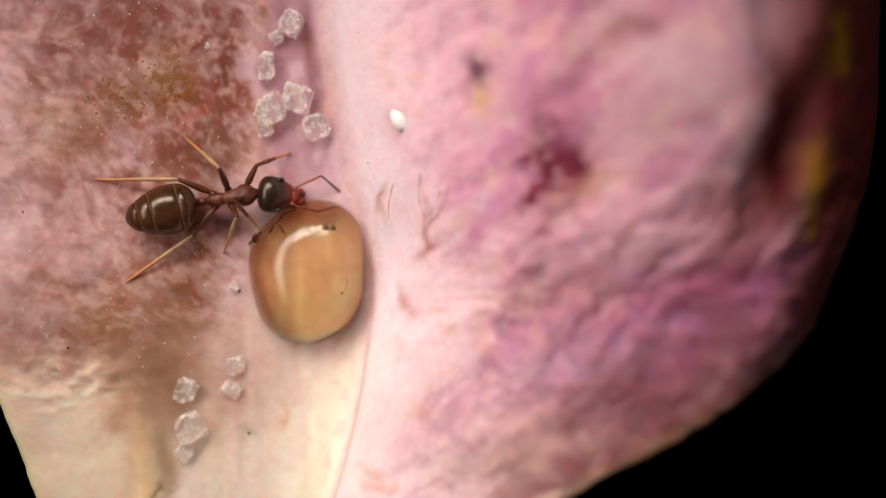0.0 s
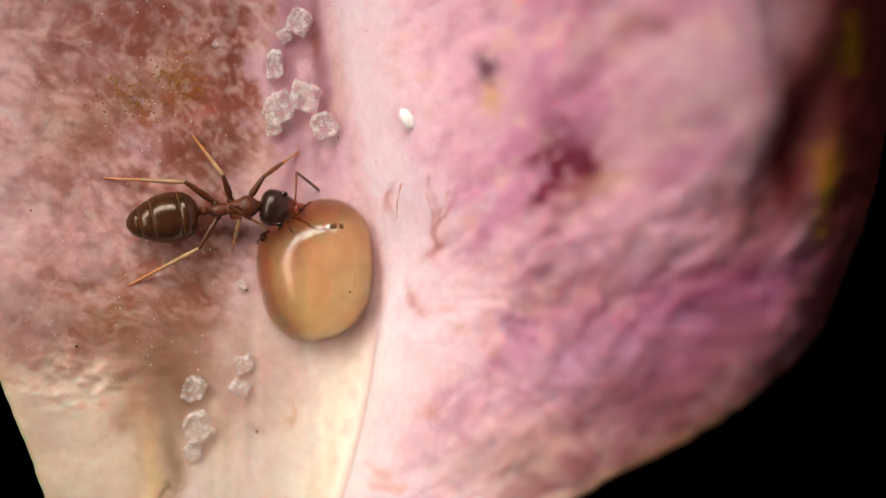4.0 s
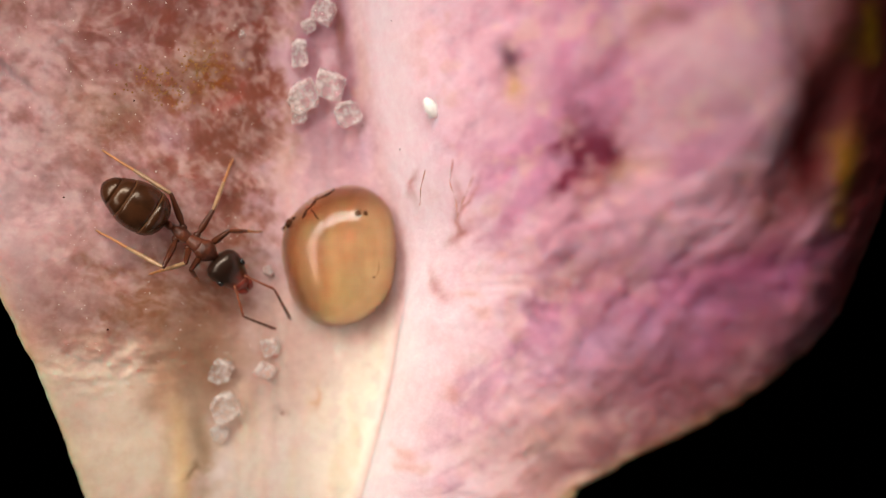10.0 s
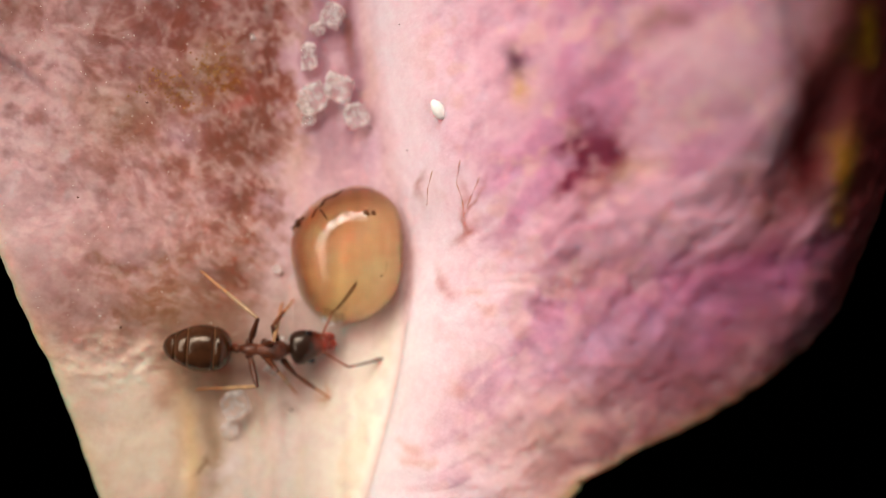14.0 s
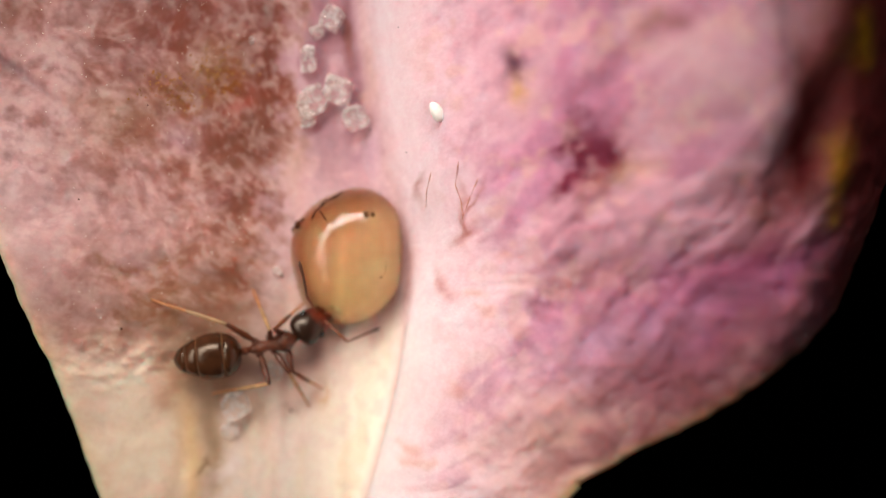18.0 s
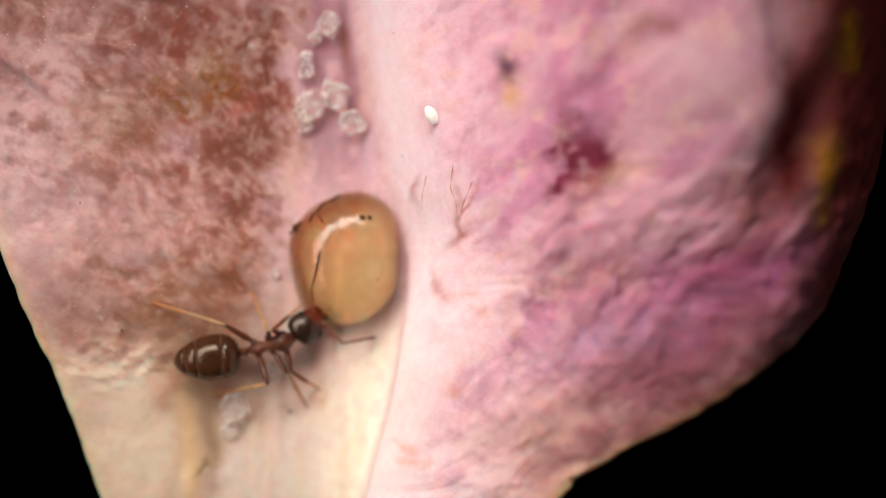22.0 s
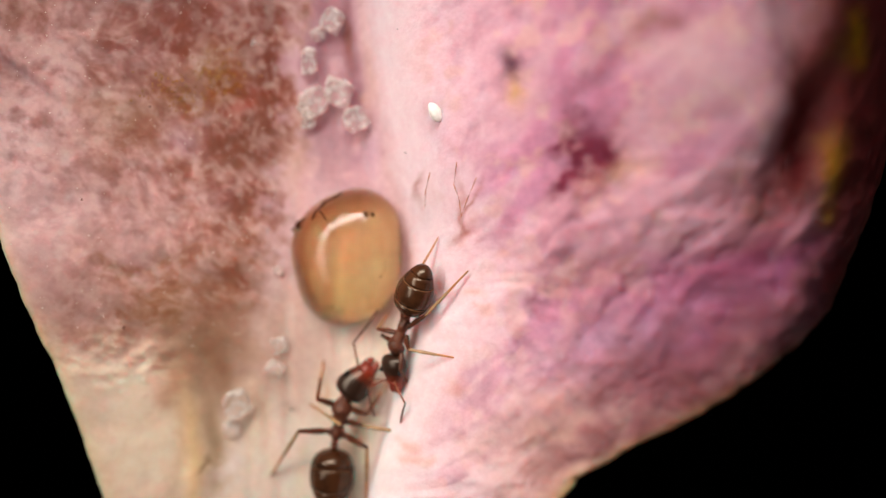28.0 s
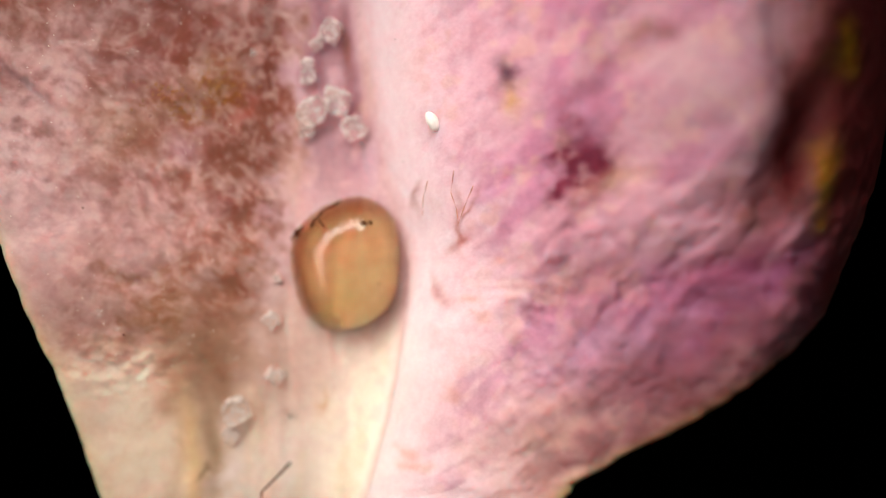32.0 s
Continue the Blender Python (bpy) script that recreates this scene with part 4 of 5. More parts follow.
def build_ant(label):
    ant = new("ant")
    # middle body in three humps
    for rings, tag in (([(-0.06, 0.12, 0.11, 0.61), (0.02, 0.165, 0.15, 0.625), (0.09, 0.19, 0.17, 0.635), (0.16, 0.235, 0.205, 0.64), (0.26, 0.24, 0.205, 0.63), (0.36, 0.20, 0.175, 0.60), (0.44, 0.125, 0.12, 0.58), (0.52, 0.08, 0.08, 0.56)], "pronotum"),
                       ([(-0.28, 0.09, 0.10, 0.54), (-0.20, 0.115, 0.125, 0.56), (-0.10, 0.135, 0.14, 0.60), (0.0, 0.165, 0.16, 0.62), (0.06, 0.175, 0.165, 0.625), (0.14, 0.14, 0.13, 0.61)], "mesonotum"),
                       ([(-0.60, 0.05, 0.07, 0.48), (-0.53, 0.095, 0.12, 0.50), (-0.44, 0.135, 0.16, 0.53), (-0.33, 0.145, 0.16, 0.55), (-0.24, 0.13, 0.14, 0.55), (-0.16, 0.11, 0.11, 0.55)], "propodeum")):
        bm = bmesh.new()
        lathe(bm, rings, 18)
        part(tag, bm, THORAX, ant, "red-brown hump of the middle body")
    bm = bmesh.new()
    lathe(bm, [(-0.78, 0.06, 0.05, 0.46), (-0.70, 0.09, 0.13, 0.50), (-0.64, 0.09, 0.15, 0.52), (-0.57, 0.06, 0.07, 0.48)], 12)
    part("petiole", bm, THORAX, ant)
    # rear body
    bm = bmesh.new()
    lathe(bm, [(-0.02, 0.08, 0.08, 0.0), (-0.06, 0.24, 0.22, 0.03), (-0.14, 0.37, 0.33, 0.05), (-0.26, 0.46, 0.41, 0.06), (-0.40, 0.505, 0.45, 0.06)], 28)
    gaster = part("gaster", bm, SHELL, ant, "large glossy dark brown rear body")
    gaster.location = (-0.74 * MM, 0, 0.50 * MM)
    rings = [[(-0.425, 0.495, 0.44, 0.055), (-0.50, 0.515, 0.455, 0.05), (-0.62, 0.52, 0.46, 0.05), (-0.78, 0.51, 0.45, 0.04), (-0.92, 0.475, 0.42, 0.03), (-0.97, 0.455, 0.40, 0.03)],
             [(-0.985, 0.43, 0.375, 0.03), (-1.05, 0.425, 0.37, 0.03), (-1.16, 0.365, 0.32, 0.02), (-1.24, 0.335, 0.29, 0.01)],
             [(-1.25, 0.315, 0.27, 0.01), (-1.32, 0.285, 0.24, 0.0), (-1.40, 0.225, 0.19, -0.01), (-1.46, 0.145, 0.12, -0.02), (-1.495, 0.07, 0.06, -0.02), (-1.505, 0.03, 0.03, -0.02)]]
    for ring in rings:
        bm = bmesh.new()
        lathe(bm, ring, 28)
        part("tergite", bm, SHELL, gaster)
    for x, w, h, z in ((-0.412, 0.508, 0.452, 0.058), (-0.978, 0.453, 0.398, 0.03), (-1.245, 0.312, 0.272, 0.01)):
        bm = bmesh.new()
        lathe(bm, [(x + 0.011, w * 0.978, h * 0.978, z), (x, w * 0.99, h * 0.99, z), (x - 0.011, w * 0.97, h * 0.97, z)], 28)
        part("segment_rim", bm, RIM, gaster, "thin amber rim between two plates")
    # head, turning on its neck
    bm = bmesh.new()
    lathe(bm, [(0.0, 0.09, 0.07, 0.0), (0.02, 0.22, 0.15, 0.01), (0.06, 0.31, 0.21, 0.02), (0.14, 0.375, 0.265, 0.02), (0.28, 0.395, 0.285, 0.01), (0.42, 0.375, 0.27, 0.0), (0.56, 0.325, 0.235, -0.02),
               (0.70, 0.26, 0.185, -0.04), (0.80, 0.205, 0.145, -0.055), (0.86, 0.13, 0.09, -0.07)], 24)
    head = part("head", bm, HEADMAT, ant, "dull black-brown egg-shaped head, red towards the jaws")
    head.location = (0.50 * MM, 0, 0.56 * MM)
    bm = bmesh.new()
    lathe(bm, [(0.74, 0.243, 0.170, -0.045), (0.80, 0.222, 0.160, -0.055), (0.88, 0.185, 0.125, -0.07), (0.94, 0.10, 0.06, -0.085)], 16)
    part("face", bm, JAW, head, "red-brown face plate")
    for s in (1, -1):
        bm = bmesh.new()
        tube(bm, [(0.84, s * 0.11, -0.08), (0.94, s * 0.105, -0.09), (1.02, s * 0.07, -0.10), (1.07, s * 0.03, -0.11)], [0.095, 0.10, 0.08, 0.03], 8)
        part("jaw", bm, JAW, head)
        bm = bmesh.new()
        ball(bm, (0.44, s * 0.325, 0.12), 0.085, 0.055, 0.08)
        part("eye", bm, EYE, head)
    feelers = []
    for s in (1, -1):
        bm = bmesh.new()
        tube(bm, [(0, 0, 0), (0.05, 0, 0.03), (0.35, 0, 0.06), (0.68, 0, 0.05), (0.70, 0, 0.045)], [0.032, 0.021, 0.021, 0.028, 0.018], 8)
        scape = part("antenna", bm, FEELER, ant, "thin red-brown elbowed antenna")
        bm = bmesh.new()
        tube(bm, [(0, 0, 0)] + [(0.085 * k, 0, 0.004 * k - 0.0016 * k * k) for k in range(1, 12)], [0.017] + [0.021 + 0.0011 * k + 0.004 * (k % 2) for k in range(1, 11)] + [0.012], 8)
        tip = part("antenna_tip", bm, FEELER_TIP, scape, "dark beaded antenna tip")
        tip.location = (0.69 * MM, 0, 0.05 * MM)
        feelers.append((s, scape, tip))
    legs = []
    for s in (1, -1):
        for side, hx, hy, thigh, shin, fx, fy, lean in LEGS:
            bm = bmesh.new()
            ball(bm, (0.03, 0, -0.02), 0.10, 0.085, 0.09, 10)
            tube(bm, [(0.0, 0, 0), (0.12, 0, 0.0), (0.35 * thigh, 0, 0.0), (0.7 * thigh, 0, 0), (thigh, 0, 0), (thigh + 0.02, 0, 0)], [0.05, 0.05, 0.078, 0.06, 0.042, 0.03], 10)
            leg = part("leg", bm, FEMUR, ant, "dark brown thigh with a lighter shin and an orange foot")
            bm = bmesh.new()
            tube(bm, [(0, 0, 0), (0.05, 0, 0), (0.28 * shin, 0, 0), (0.52 * shin, 0, 0), (0.54 * shin, 0, 0)], [0.036, 0.040, 0.050, 0.040, 0.028], 8)
            low = part("shin", bm, SHIN if hx < 0 else BROWN_SHIN, leg, "pale tan shin" if hx < 0 else "brown shin")
            bm = bmesh.new()
            pts = [(shin * (0.53 + 0.047 * k), 0, -0.01 * math.sin(k * 0.3)) for k in range(11)]
            tube(bm, pts, [0.032 - 0.0012 * k + 0.004 * (k % 2) for k in range(10)] + [0.012], 7)
            foot = part("foot", bm, FOOT, leg, "thin orange jointed foot")
            legs.append((s, hx, hy * s, thigh, shin, fx, fy * s, math.radians(lean * s), leg, low, foot))
    tagged(ant, label, "ant", "ants on the petal")
    return ant, gaster, head, feelers, legs


def spline(rows, t):
    """Position and heading at t, eased between rows."""
    if t <= rows[0][0]:
        return rows[0][1:]
    for a, b in zip(rows, rows[1:]):
        if t <= b[0]:
            k = (t - a[0]) / (b[0] - a[0])
            k = k if b[0] - a[0] < 0.35 else k * k * (3 - 2 * k)
            return tuple(p + (q - p) * k for p, q in zip(a[1:], b[1:]))
    return rows[-1][1:]


def plane(x, y, h):
    """Pose of an ant that stands at x, y and heads h degrees."""
    c, s = math.cos(math.radians(h)), math.sin(math.radians(h))
    z = lambda a, b: float(base(x + a * c - b * s, y + a * s + b * c))
    along, across = (z(1.0, 0) - z(-1.0, 0)) / 2.0, (z(0, 0.8) - z(0, -0.8)) / 1.6
    fa, la = max(-0.8, min(0.8, along)), max(-0.8, min(0.8, across))
    over = abs(along - fa) + 0.6 * abs(across - la)
    f = Vector((c, s, fa)).normalized()
    l = Vector((-s, c, la)).normalized()
    up = f.cross(l).normalized()
    l = up.cross(f)
    m = Matrix((f, l, up)).transposed().to_4x4()
    m.translation = Vector((x, y, max(z(0, 0), (z(1, 0) + z(-1, 0)) / 2, (z(0, .8) + z(0, -.8)) / 2) + 0.02 + 0.8 * over)) * MM
    return m


def leg_pose(hip, foot, thigh, shin, lean):
    """Poses of thigh and shin (in the leg's space) so that the foot reaches its point; all in mm, in the ant's space."""
    d = foot - hip
    yaw = math.atan2(d.y, d.x)
    r, h = math.hypot(d.x, d.y), d.z
    dist = min(max(math.hypot(r, h), abs(shin - thigh) + 0.05), (thigh + shin) * 0.985)
    lift = math.atan2(h, r)
    a = math.acos(max(-1, min(1, (thigh ** 2 + dist ** 2 - shin ** 2) / (2 * thigh * dist))))
    b = math.acos(max(-1, min(1, (thigh ** 2 + shin ** 2 - dist ** 2) / (2 * thigh * shin))))
    bend = math.pi - b
    upper = Matrix.Translation(hip * MM) @ Matrix.Rotation(yaw, 4, "Z") @ Matrix.Rotation(-lift, 4, "Y") @ Matrix.Rotation(lean, 4, "X") @ Matrix.Rotation(-a, 4, "Y")
    lower = Matrix.Translation((thigh * MM, 0, 0)) @ Matrix.Rotation(bend, 4, "Y")
    return upper, lower


def sparse(rows):
    """Leaves out rows in the middle of a standstill."""
    keep = []
    for i, r in enumerate(rows):
        if 0 < i < len(rows) - 1 and all(max(abs(a - b) for u, v in zip(r[1], q[1]) for a, b in zip(u, v)) < 1e-7 for q in (rows[i - 1], rows[i + 1])):
            continue
        keep.append(r)
    return keep


def support(x, y):
    """Height of the petal, or of the drop where it lies on it."""
    dx, dy = x - DROP_AT[0], y - DROP_AT[1]
    f = math.hypot(dx, dy) / drop_radius(math.atan2(dy, dx))
    g = ground(x, y)
    return g if f >= 1 else max(g, float(base(*DROP_AT)) * (1 - f ** 4) + g * f ** 4 + drop_height(f))


def animate(made, rows, head_turns, feeler_turns, size=1.0, stances=()):
    """Walks an ant along its rows: body, head, antennae, and legs whose feet stay put until they have to step. stances: start, end and where the feet stand."""
    ant, gaster, head, feelers, legs = made
    ant.scale = (size, size, size)
    grown = Matrix.Diagonal((size, size, size, 1))
    times = [k / 10 for k in range(321)]
    body = [(t, plane(*spline(rows, t))) for t in times]
    walk(ant, sparse(body))
    neck, rear = Vector((0.50, 0, 0.56)) * MM, Vector((-0.74, 0, 0.50)) * MM
    heads = [(t, spline(head_turns, t)) for t in times]
    head_rows = [(t, Matrix.Translation(neck) @ Matrix.Rotation(math.radians(y), 4, "Z") @ Matrix.Rotation(math.radians(p), 4, "Y")) for t, (y, p) in heads]
    walk(head, sparse(head_rows))
    rears = [(t, Matrix.Translation(rear) @ Matrix.Rotation(math.radians(-0.35 * y), 4, "Z") @ Matrix.Rotation(math.radians(4), 4, "Y")) for t, (y, p) in heads]
    walk(gaster, sparse(rears))
    for (s, scape, tip), turns in zip(feelers, feeler_turns):
        out_s, out_t = [], []
        for (t, hm) in head_rows:
            yaw, pitch, elbow = spline(turns, t)
            out_s.append((t, hm @ Matrix.Translation(Vector((0.70, s * 0.15, 0.11)) * MM) @ Matrix.Rotation(math.radians(s * yaw), 4, "Z") @ Matrix.Rotation(math.radians(-pitch), 4, "Y")))
            out_t.append((t, Matrix.Translation((0.69 * MM, 0, 0.05 * MM)) @ Matrix.Rotation(math.radians(-s * elbow), 4, "Z") @ Matrix.Rotation(math.radians((pitch + 8) * (1 - float(step(22, 38, pitch))) + 165 * float(step(-45, -70, pitch))), 4, "Y")))
        walk(scape, sparse(out_s))
        walk(tip, sparse(out_t))
    for n, (s, hx, hy, thigh, shin, fx, fy, lean, leg, low, foot) in enumerate(legs):
        hip = Vector((hx, hy, HIP_Z))
        rest = Vector((fx, fy, 0))
        planted = None
        ups, downs = [], []
        group = (n + (s < 0)) % 2
        for i, (t, m) in enumerate(body):
            ms = m @ grown
            home = ms @ (rest * MM)
            ahead = body[min(i + 1, 320)][1].translation - m.translation
            if planted is None:
                planted = home
            held = [feet[n] for t0, t1, feet in stances if t0 <= t <= t1]
            gap = (planted - home).length / MM
            speed = ahead.length / MM
            step_now = gap > (0.35 if speed > 0.02 and (i + group) % 2 else 0.85)
            lifted = 0.0
            if held:
                planted = Vector((*held[0], 0)) * MM
            elif step_now:
                planted = home + ahead * 1.4
                lifted = 0.12
            g = Vector((planted.x, planted.y, support(planted.x / MM, planted.y / MM) * MM))
            local = (ms.inverted() @ g) / MM
            local.z = max(-1.0, min(1.1, local.z)) + lifted
            up, lo = leg_pose(hip, local, thigh, shin, lean)
            ups.append((t, up))
            downs.append((t, lo))
        walk(leg, sparse(ups))
        walk(low, sparse(downs))
        walk(foot, sparse(downs))


FEEDER_ANT = build_ant("glossy dark brown ant with red jaws, feeding beside the drop")
VISITOR_ANT = build_ant("smaller dark brown ant with orange feet, hurrying over the petal")


# the ants' ways: seconds, x and y in mm, heading in degrees
FEEDER = [(0, -3.71, 1.42, 10), (0.5, -3.75, 1.28, 7), (3, -3.81, 1.17, 7), (5.5, -3.89, 1.13, 6), (6, -3.91, 1.12, 6), (6.8, -3.93, 1.15, 6), (7, -4.01, 1.1, 6), (7.2,
    -4.62, 1.34, 15), (7.6, -4.6, 1.45, 13), (8, -4.51, 1.45, 15), (8.6, -4.49, 1.59, 20), (9, -4.41, 1.61, 18), (9.4, -4.32, 1.46, 10), (9.6, -4.62, 1.12, -4), (9.8,
    -5.02, 0.58, -22), (10, -5.26, 0.13, -38), (10.2, -5.53, -0.13, -57), (10.4, -5.7, -0.33, -79), (10.6, -5.73, -0.49, -84), (10.8, -5.86, -0.51, -90), (11, -6.19,
    -0.48, -102), (11.3, -6.05, -0.49, -89), (11.6, -5.92, -0.59, -84), (11.8, -5.45, -0.68, -64), (12, -4.91, -0.76, -39), (12.2, -4.78, -0.60, -36), (12.5, -4.56, -0.76, -30), (12.8, -5.4,
    -0.72, -41), (13, -5.44, -0.59, -45), (13.1, -5.61, -0.8, -60), (13.3, -5.5, -1.68, -67), (13.5, -5.07, -2.62, -50), (13.6, -4.65, -2.72, -35), (13.9, -3.95, -2.27,
    -4), (14.1, -4.02, -2.15, 2), (14.5, -3.68, -2.23, 6), (16.5, -3.77, -2.12, 12), (17, -3.79, -2.05, 15), (20, -3.8, -2.06, 16), (20.5, -3.8, -2.06, 16), (22, -3.79,
    -2.03, 16), (23.2, -3.85, -2.1, 15), (23.6, -4.07, -2.09, 16), (23.8, -4.39, -2.32, 18), (24, -4.67, -2.44, 12), (24.4, -4.89, -2.98, -5), (25, -4.89, -2.99, -5),
    (25.5, -5.09, -3.26, -14), (26.3, -4.12, -3.83, 1), (27.5, -2.41, -3.67, 35), (28, -2.28, -3.82, 77), (28.2, -1.45, -3.76, 80), (28.4, -1.12, -3.42, 80), (28.5,
    -1.11, -3.6, 86), (28.6, -0.84, -3.9, 89), (28.7, 0.16, -3.28, 59), (28.8, 0.71, -3.03, 59), (28.9, 0.77, -2.51, 77), (29, 0.86, -2.37, 92), (29.1, 0.91, -1.91, 89),
    (29.2, 1.06, -1.75, 88), (29.3, 0.89, -1.9, 100), (29.4, 0.25, -2.15, 128), (29.5, 0.04, -2, 132), (29.6, -0.05, -2.11, 125), (29.7, -0.24, -2.19, 120), (29.8, -0.43,
    -2.23, 126), (29.9, -0.66, -2.85, 160), (30, -0.97, -4.06, 216), (30.1, -1.57, -4.86, 226), (30.2, -2.6, -5.55, 225), (30.3, -3.06, -5.48, 205), (30.4, -3.15, -5.34,
    197), (30.6, -3.08, -5.38, 187), (30.7, -2.81, -6.21, 230), (30.8, -2.95, -6.59, 231), (31, -3.54, -7.62, 200), (31.3, -4.29, -6.6, 138), (31.5, -4.99, -6.29, 103),
    (31.6, -5.29, -6.33, 99), (31.8, -4.0, -7.20, 82), (32, -4.08, -7.22, 84)]
VISITOR = [(0, 3.51, 8.01, -176), (24, 3.05, 8.22, -177), (24.3, 4.19, 4.99, -146), (24.5, 3.71, 4.19, -152), (24.6, 1.95, 3.89, -156), (24.7, -0.49, 3.41, -166), (24.8,
    0, 3.11, -129), (25, -0.01, 3.17, -126), (25.2, 0.17, 3.12, -117), (25.4, 0.02, 2.35, -111), (25.5, -0.12, 1.73, -101), (26.2, -0.49, 0.43, -102), (27.5, -0.69,
    -1.59, -110), (28, -0.58, -1.93, -107), (28.3, -0.49, -1.46, -109), (28.5, -0.42, -1.09, -111), (28.7, -0.33, -1.35, -107), (28.9, -0.89, -1.98, -114), (29, -1.13,
    -2.02, -118), (29.1, -1.46, -3.21, -111), (29.2, -1.79, -4.96, -106), (29.3, -2.06, -6.63, -103), (29.5, -2.69, -8.59, -114), (29.8, -4.42, -8.63, -168), (30.1,
    -5.36, -7.82, -230), (30.3, -4.87, -6.63, -262), (30.4, -4.84, -5.95, -269), (30.5, -4.57, -4.49, -278), (30.6, -4.62, -4.23, -280), (30.7, -4.23, -3.97, -294),
    (30.8, -4.59, -3.4, -274), (30.9, -5.1, -2.61, -259), (31, -6.16, -2.04, -222), (31.1, -8.04, -0.69, -216), (31.2, -9.13, 0.04, -213), (31.4, -9.94, 0.91, -217),
    (31.6, -11.06, 1.52, -215), (32, -11.34, 1.67, -215)]
FEEDER_HEAD = [(0, -14, 12), (6.9, -16, 14), (7.2, -4, 0), (9.4, -4, 0), (9.8, -10, 5), (10.4, -6, 0), (11, -12, 0), (11.9, 12, 0), (12.5, 14, 5), (13.5, 5, 0), (14.2, 10, 10), (17, 26, 12), (23.5, 26, 12),
               (23.9, 24, 0), (24.3, 4, 0), (25.5, -10, 0), (27.5, 8, 0), (28.0, -28, 0), (28.4, -8, 0), (28.7, -12, 30), (29.2, 0, 38), (29.4, 20, 5), (29.8, 10, 10), (30, 25, 0), (30.6, -5, 0), (31.5, 8, 0), (32, 0, 0)]
FEEDER_FEELERS = (
    [(0, 30, 8, 62), (0.5, 34, 6, 45), (1.5, 62, 6, 95), (2.0, 40, 8, 70), (3.0, 104, 8, 128), (5.5, 90, 8, 115), (6.8, 100, 8, 125), (7.2, 30, -30, 110), (7.5, 5, -78, 0), (9.2, 5, -78, 0), (9.5, 40, 4, 40), (10, 20, 6, 35),
     (10.4, 50, 4, 40), (11, 55, 6, 50), (12.2, 60, 10, 60), (13.0, 30, 6, 32), (14.1, 62, 10, 25), (16.5, 72, 40, 20), (17.5, 84, 44, 20), (19.2, 98, 44, 15), (19.9, 32, 44, 10), (20.2, 30, 44, 10), (21, 50, 40, 24), (23, 70, 30, 20), (23.8, 70, 8, 30),
     (24.4, 42, 6, 40), (25, 42, 6, 20), (25.5, 34, 6, 36), (27.5, 62, 10, 40), (28, 50, 10, 50), (28.6, 40, -40, 30), (28.8, 5, -78, 0), (29.2, 5, -78, 0), (29.5, 30, 8, 20), (30, 50, 6, 40), (31.5, 35, 6, 40), (31.8, 5, 6, 48), (32, 5, 6, 48)],
    [(0, 24, -4, 40), (3.0, 20, -8, 30), (6.8, 20, -8, 30), (7.4, 5, -78, 0), (9.2, 5, -78, 0), (9.5, 40, 0, 60), (10, 30, 4, 50), (11, 48, 6, 48), (12.2, 40, 4, 90), (13.0, 60, 4, 34), (14.1, 40, 6, 40),
     (16.5, 86, 10, 100), (18.5, 86, 10, 60), (20, 90, 10, 105), (22, 92, 10, 60), (23, 88, 10, 70), (24, 80, 8, 90), (25, 50, 4, 20), (25.5, 60, 4, 40), (27.5, 60, 10, 50), (28.6, 50, -40, 30), (28.8, 5, -78, 0), (29.2, 5, -78, 0), (29.5, 46, 6, 40), (30, 46, 6, 40), (31.5, 46, 6, 40), (31.8, 5, -78, 0), (32, 5, -78, 0)])
VISITOR_HEAD = [(0, 0, 0), (24.6, 0, 0), (25.2, 10, 0), (25.5, 0, 0), (27.5, 10, 0), (28, 18, 0), (28.8, 5, 0), (29.5, 0, 0), (30.6, -6, 0), (30.9, 14, 0), (32, 0, 0)]
VISITOR_FEELERS = (
    [(0, 40, 6, 40), (24.8, 60, 6, 20), (25.3, 30, 6, 15), (27.5, 42, 4, 70), (28.5, 50, 4, 80), (29, 24, 4, 30), (30.5, 50, 6, 50), (31, 30, 6, 30), (32, 40, 6, 40)],
    [(0, 40, 6, 40), (24.8, 40, 6, 60), (25.3, 50, 6, 40), (27.5, 50, 4, 60), (28, 60, 4, 60), (29, 40, 4, 80), (30.5, 46, 6, 40), (31, 24, 6, 20), (32, 40, 6, 40)])
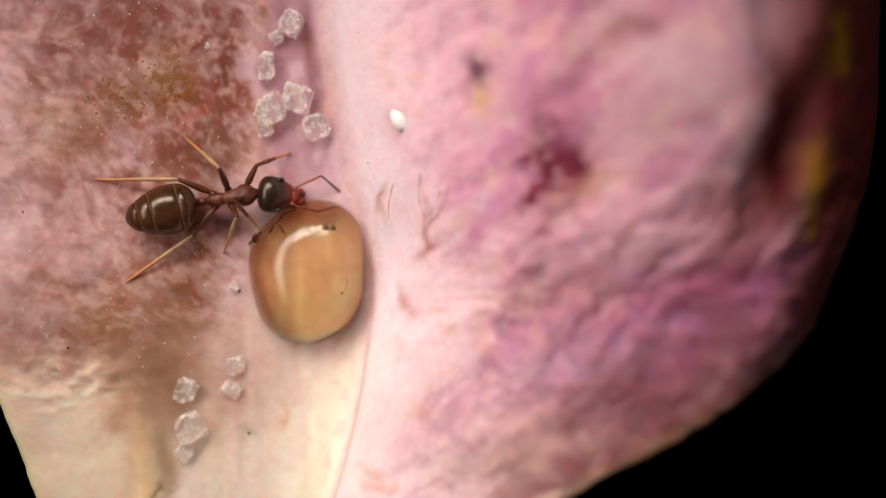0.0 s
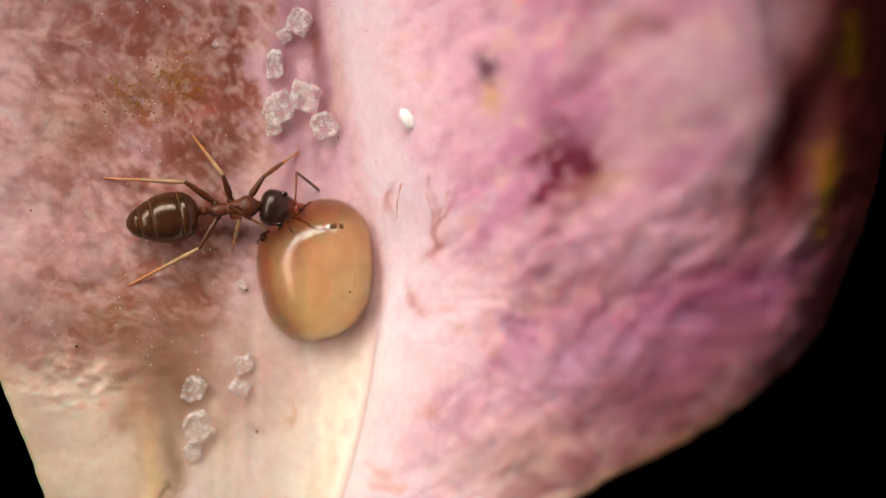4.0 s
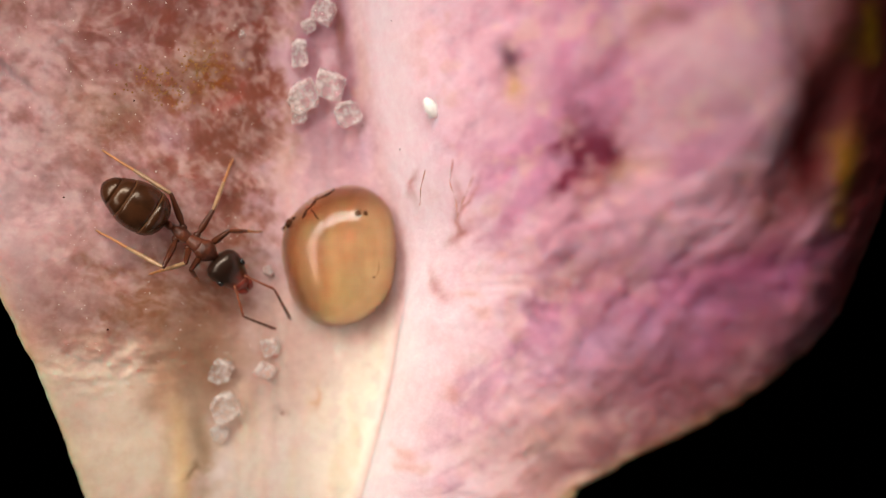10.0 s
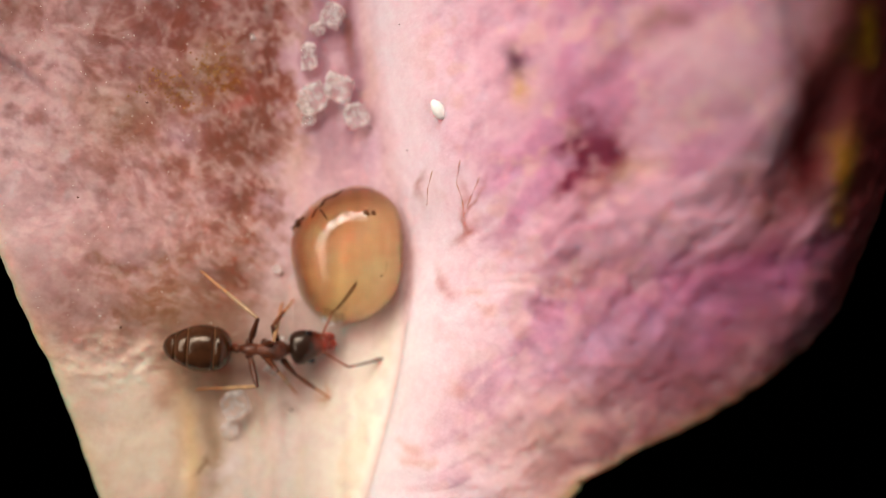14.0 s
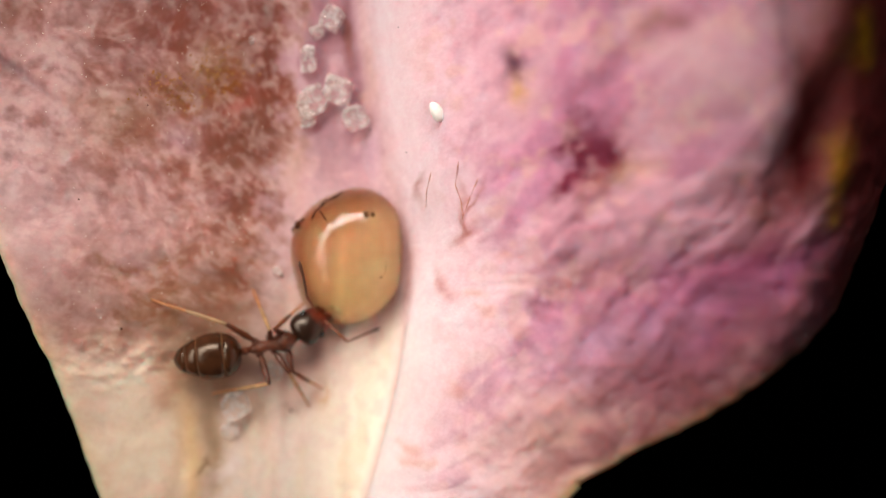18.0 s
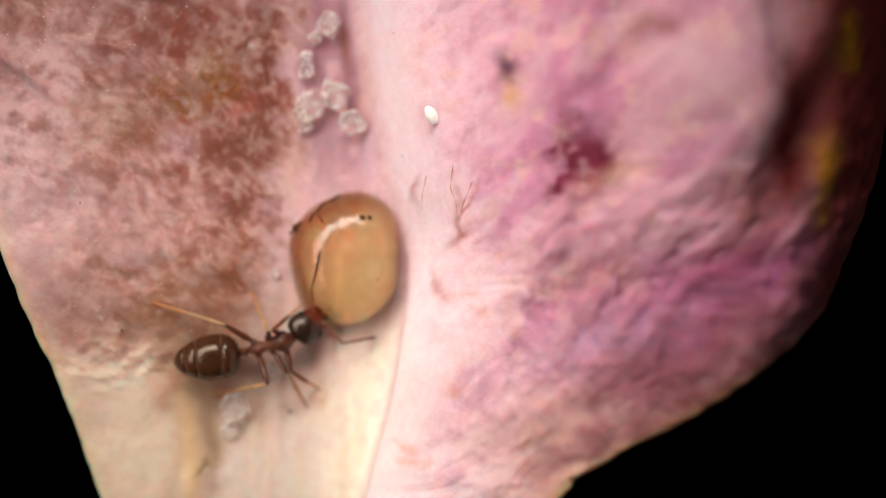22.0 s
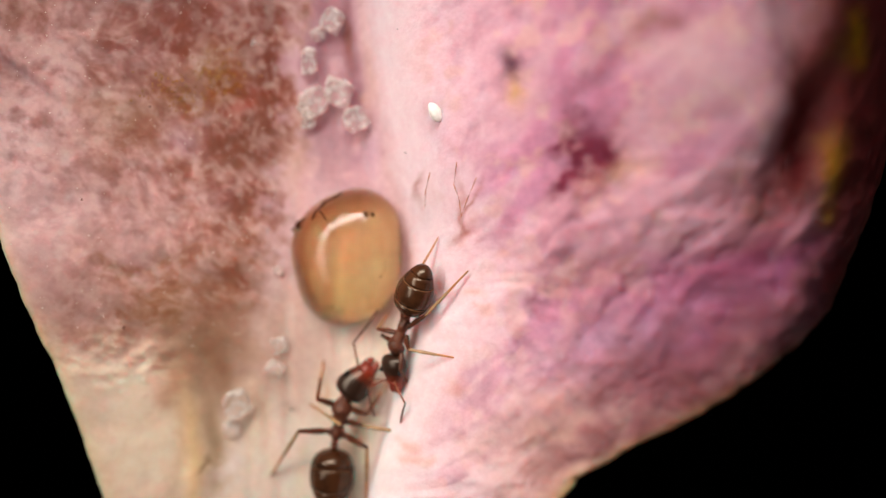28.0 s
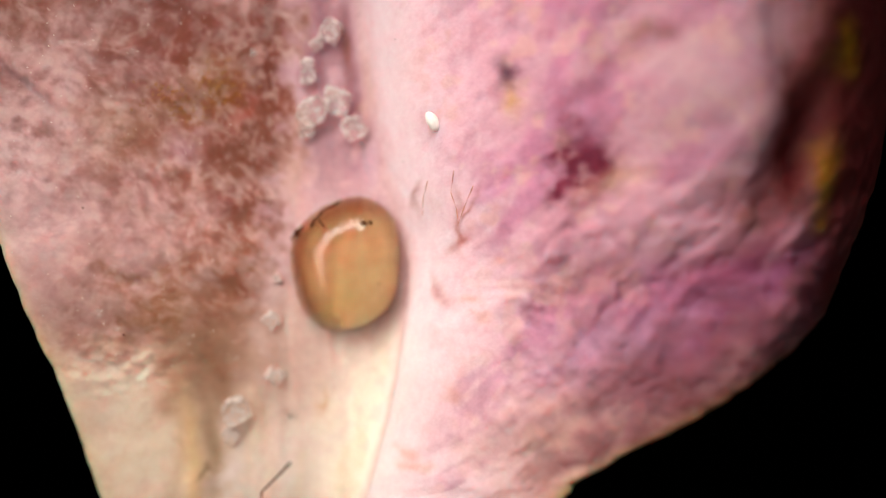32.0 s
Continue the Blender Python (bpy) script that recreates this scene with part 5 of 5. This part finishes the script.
# start, end, where the six feet stand: left front, middle, hind, right front, middle, hind
FEEDER_STANCES = (
    (0, 7.0, ((-2.50, 2.43), (-4.71, 2.72), (-6.44, 1.76), (-3.10, 0.70), (-3.93, 0.21), (-5.98, -0.50))),
    (7.3, 8.4, ((-3.28, 2.19), (-4.57, 3.63), (-7.28, 2.11), (-3.18, 0.70), (-4.11, 0.03), (-5.99, -0.53))),
    (8.6, 9.4, ((-2.87, 2.85), (-4.71, 3.41), (-7.14, 2.13), (-3.10, 1.00), (-4.04, 0.27), (-5.95, -0.50))),
    (9.9, 10.1, ((-3.84, 0.36), (-4.45, 1.97), (-6.98, 2.06), (-5.18, -0.73), (-6.17, -0.58), (-7.11, 0.37))),
    (10.8, 11.4, ((-5.34, -1.65), (-4.48, 0.40), (-5.09, 2.21), (-6.87, -0.94), (-7.18, -0.30), (-7.21, 1.07))),
    (11.9, 12.1, ((-4.18, -0.69), (-4.54, -0.05), (-5.02, 1.14), (-4.46, -1.87), (-6.02, -1.37), (-7.09, 0.85))),
    (12.8, 13.0, ((-4.12, -0.22), (-4.72, 0.49), (-5.95, 1.06), (-5.38, -1.91), (-6.25, -1.37), (-7.43, 0.41))),
    (13.9, 14.2, ((-3.39, -1.20), (-3.65, -1.26), (-5.36, -0.51), (-2.49, -3.61), (-3.37, -3.40), (-5.61, -3.25))),
    (14.4, 23.4, ((-3.12, -1.23), (-4.29, -0.92), (-6.46, -1.08), (-2.76, -3.28), (-3.06, -3.71), (-5.28, -3.34))),
    (23.9, 24.1, ((-4.11, -1.76), (-4.76, -1.53), (-6.78, -2.20), (-3.43, -3.00), (-4.65, -3.64), (-7.08, -4.85))),
    (24.4, 25.4, ((-3.97, -1.81), (-4.92, -1.71), (-7.13, -2.18), (-3.81, -3.67), (-5.40, -4.19), (-7.59, -4.49))),
    (28.9, 29.1, ((0.09, -2.45), (-0.44, -2.84), (-0.50, -4.70), (1.44, -1.66), (1.65, -2.37), (1.21, -3.72))),
    (29.9, 30.0, ((-2.21, -5.87), (-1.46, -5.69), (0.01, -4.38), (-2.88, -5.85), (-1.73, -3.44), (0.05, -1.42))))
VISITOR_STANCES = (
    (27.9, 28.1, ((-0.62, -3.19), (0.44, -2.34), (0.95, -0.14), (-1.31, -1.98), (-1.17, -1.45), (0.02, 0.35))),
    (28.9, 29.0, ((-1.13, -3.56), (-0.12, -2.44), (0.45, -0.79), (-1.84, -3.32), (-1.70, -1.58), (-0.80, 0.10))))


def nudged(ob, t0, t1, dx, dy, turn):
    a = ob.matrix_world.copy()
    x, y = a.translation.x / MM, a.translation.y / MM
    b = Matrix.Translation((dx * MM, dy * MM, (ground(x + dx, y + dy) - ground(x, y)) * MM)) @ Matrix.Translation(a.translation) @ Matrix.Rotation(math.radians(turn), 4, "Z") @ a.to_quaternion().to_matrix().to_4x4()
    walk(ob, [(0, a), (t0, a), (t1, b), (32, b)])


def carried(ob, offset, lift):
    """A crystal that the ant takes up in its jaws and drops into the syrup."""
    a = ob.matrix_basis.copy()
    way = ((13.4, -4.57, -3.45, 0.2), (13.5, -3.90, -3.55, 0.35), (13.6, -3.15, -3.50, 0.35), (13.7, -2.63, -2.85, 0.35), (13.8, -2.56, -2.55, 0.4), (13.9, -2.50, -1.98, 0.6), (14.1, -2.40, -1.35, -0.25))
    rows = [(0, a), (13.3, a)]
    for t, x, y, up in way:
        m = a.copy()
        m.translation = Vector((x + offset[0], y + offset[1], ground(x, y) + lift + up)) * MM
        rows.append((t, m))
    walk(ob, rows + [(32, rows[-1][1])])


def motions():
    animate(FEEDER_ANT, FEEDER, FEEDER_HEAD, FEEDER_FEELERS, 1.0, FEEDER_STANCES)
    animate(VISITOR_ANT, VISITOR, VISITOR_HEAD, VISITOR_FEELERS, 0.82, VISITOR_STANCES)
    carried(LOW_UPPER, (0, 0), 0.14)
    carried(CARRIED_SPECK, (0.2, -0.05), 0.1)
    nudged(LOW_PALE, 30.6, 30.9, -0.16, 0.78, 30)


motions()
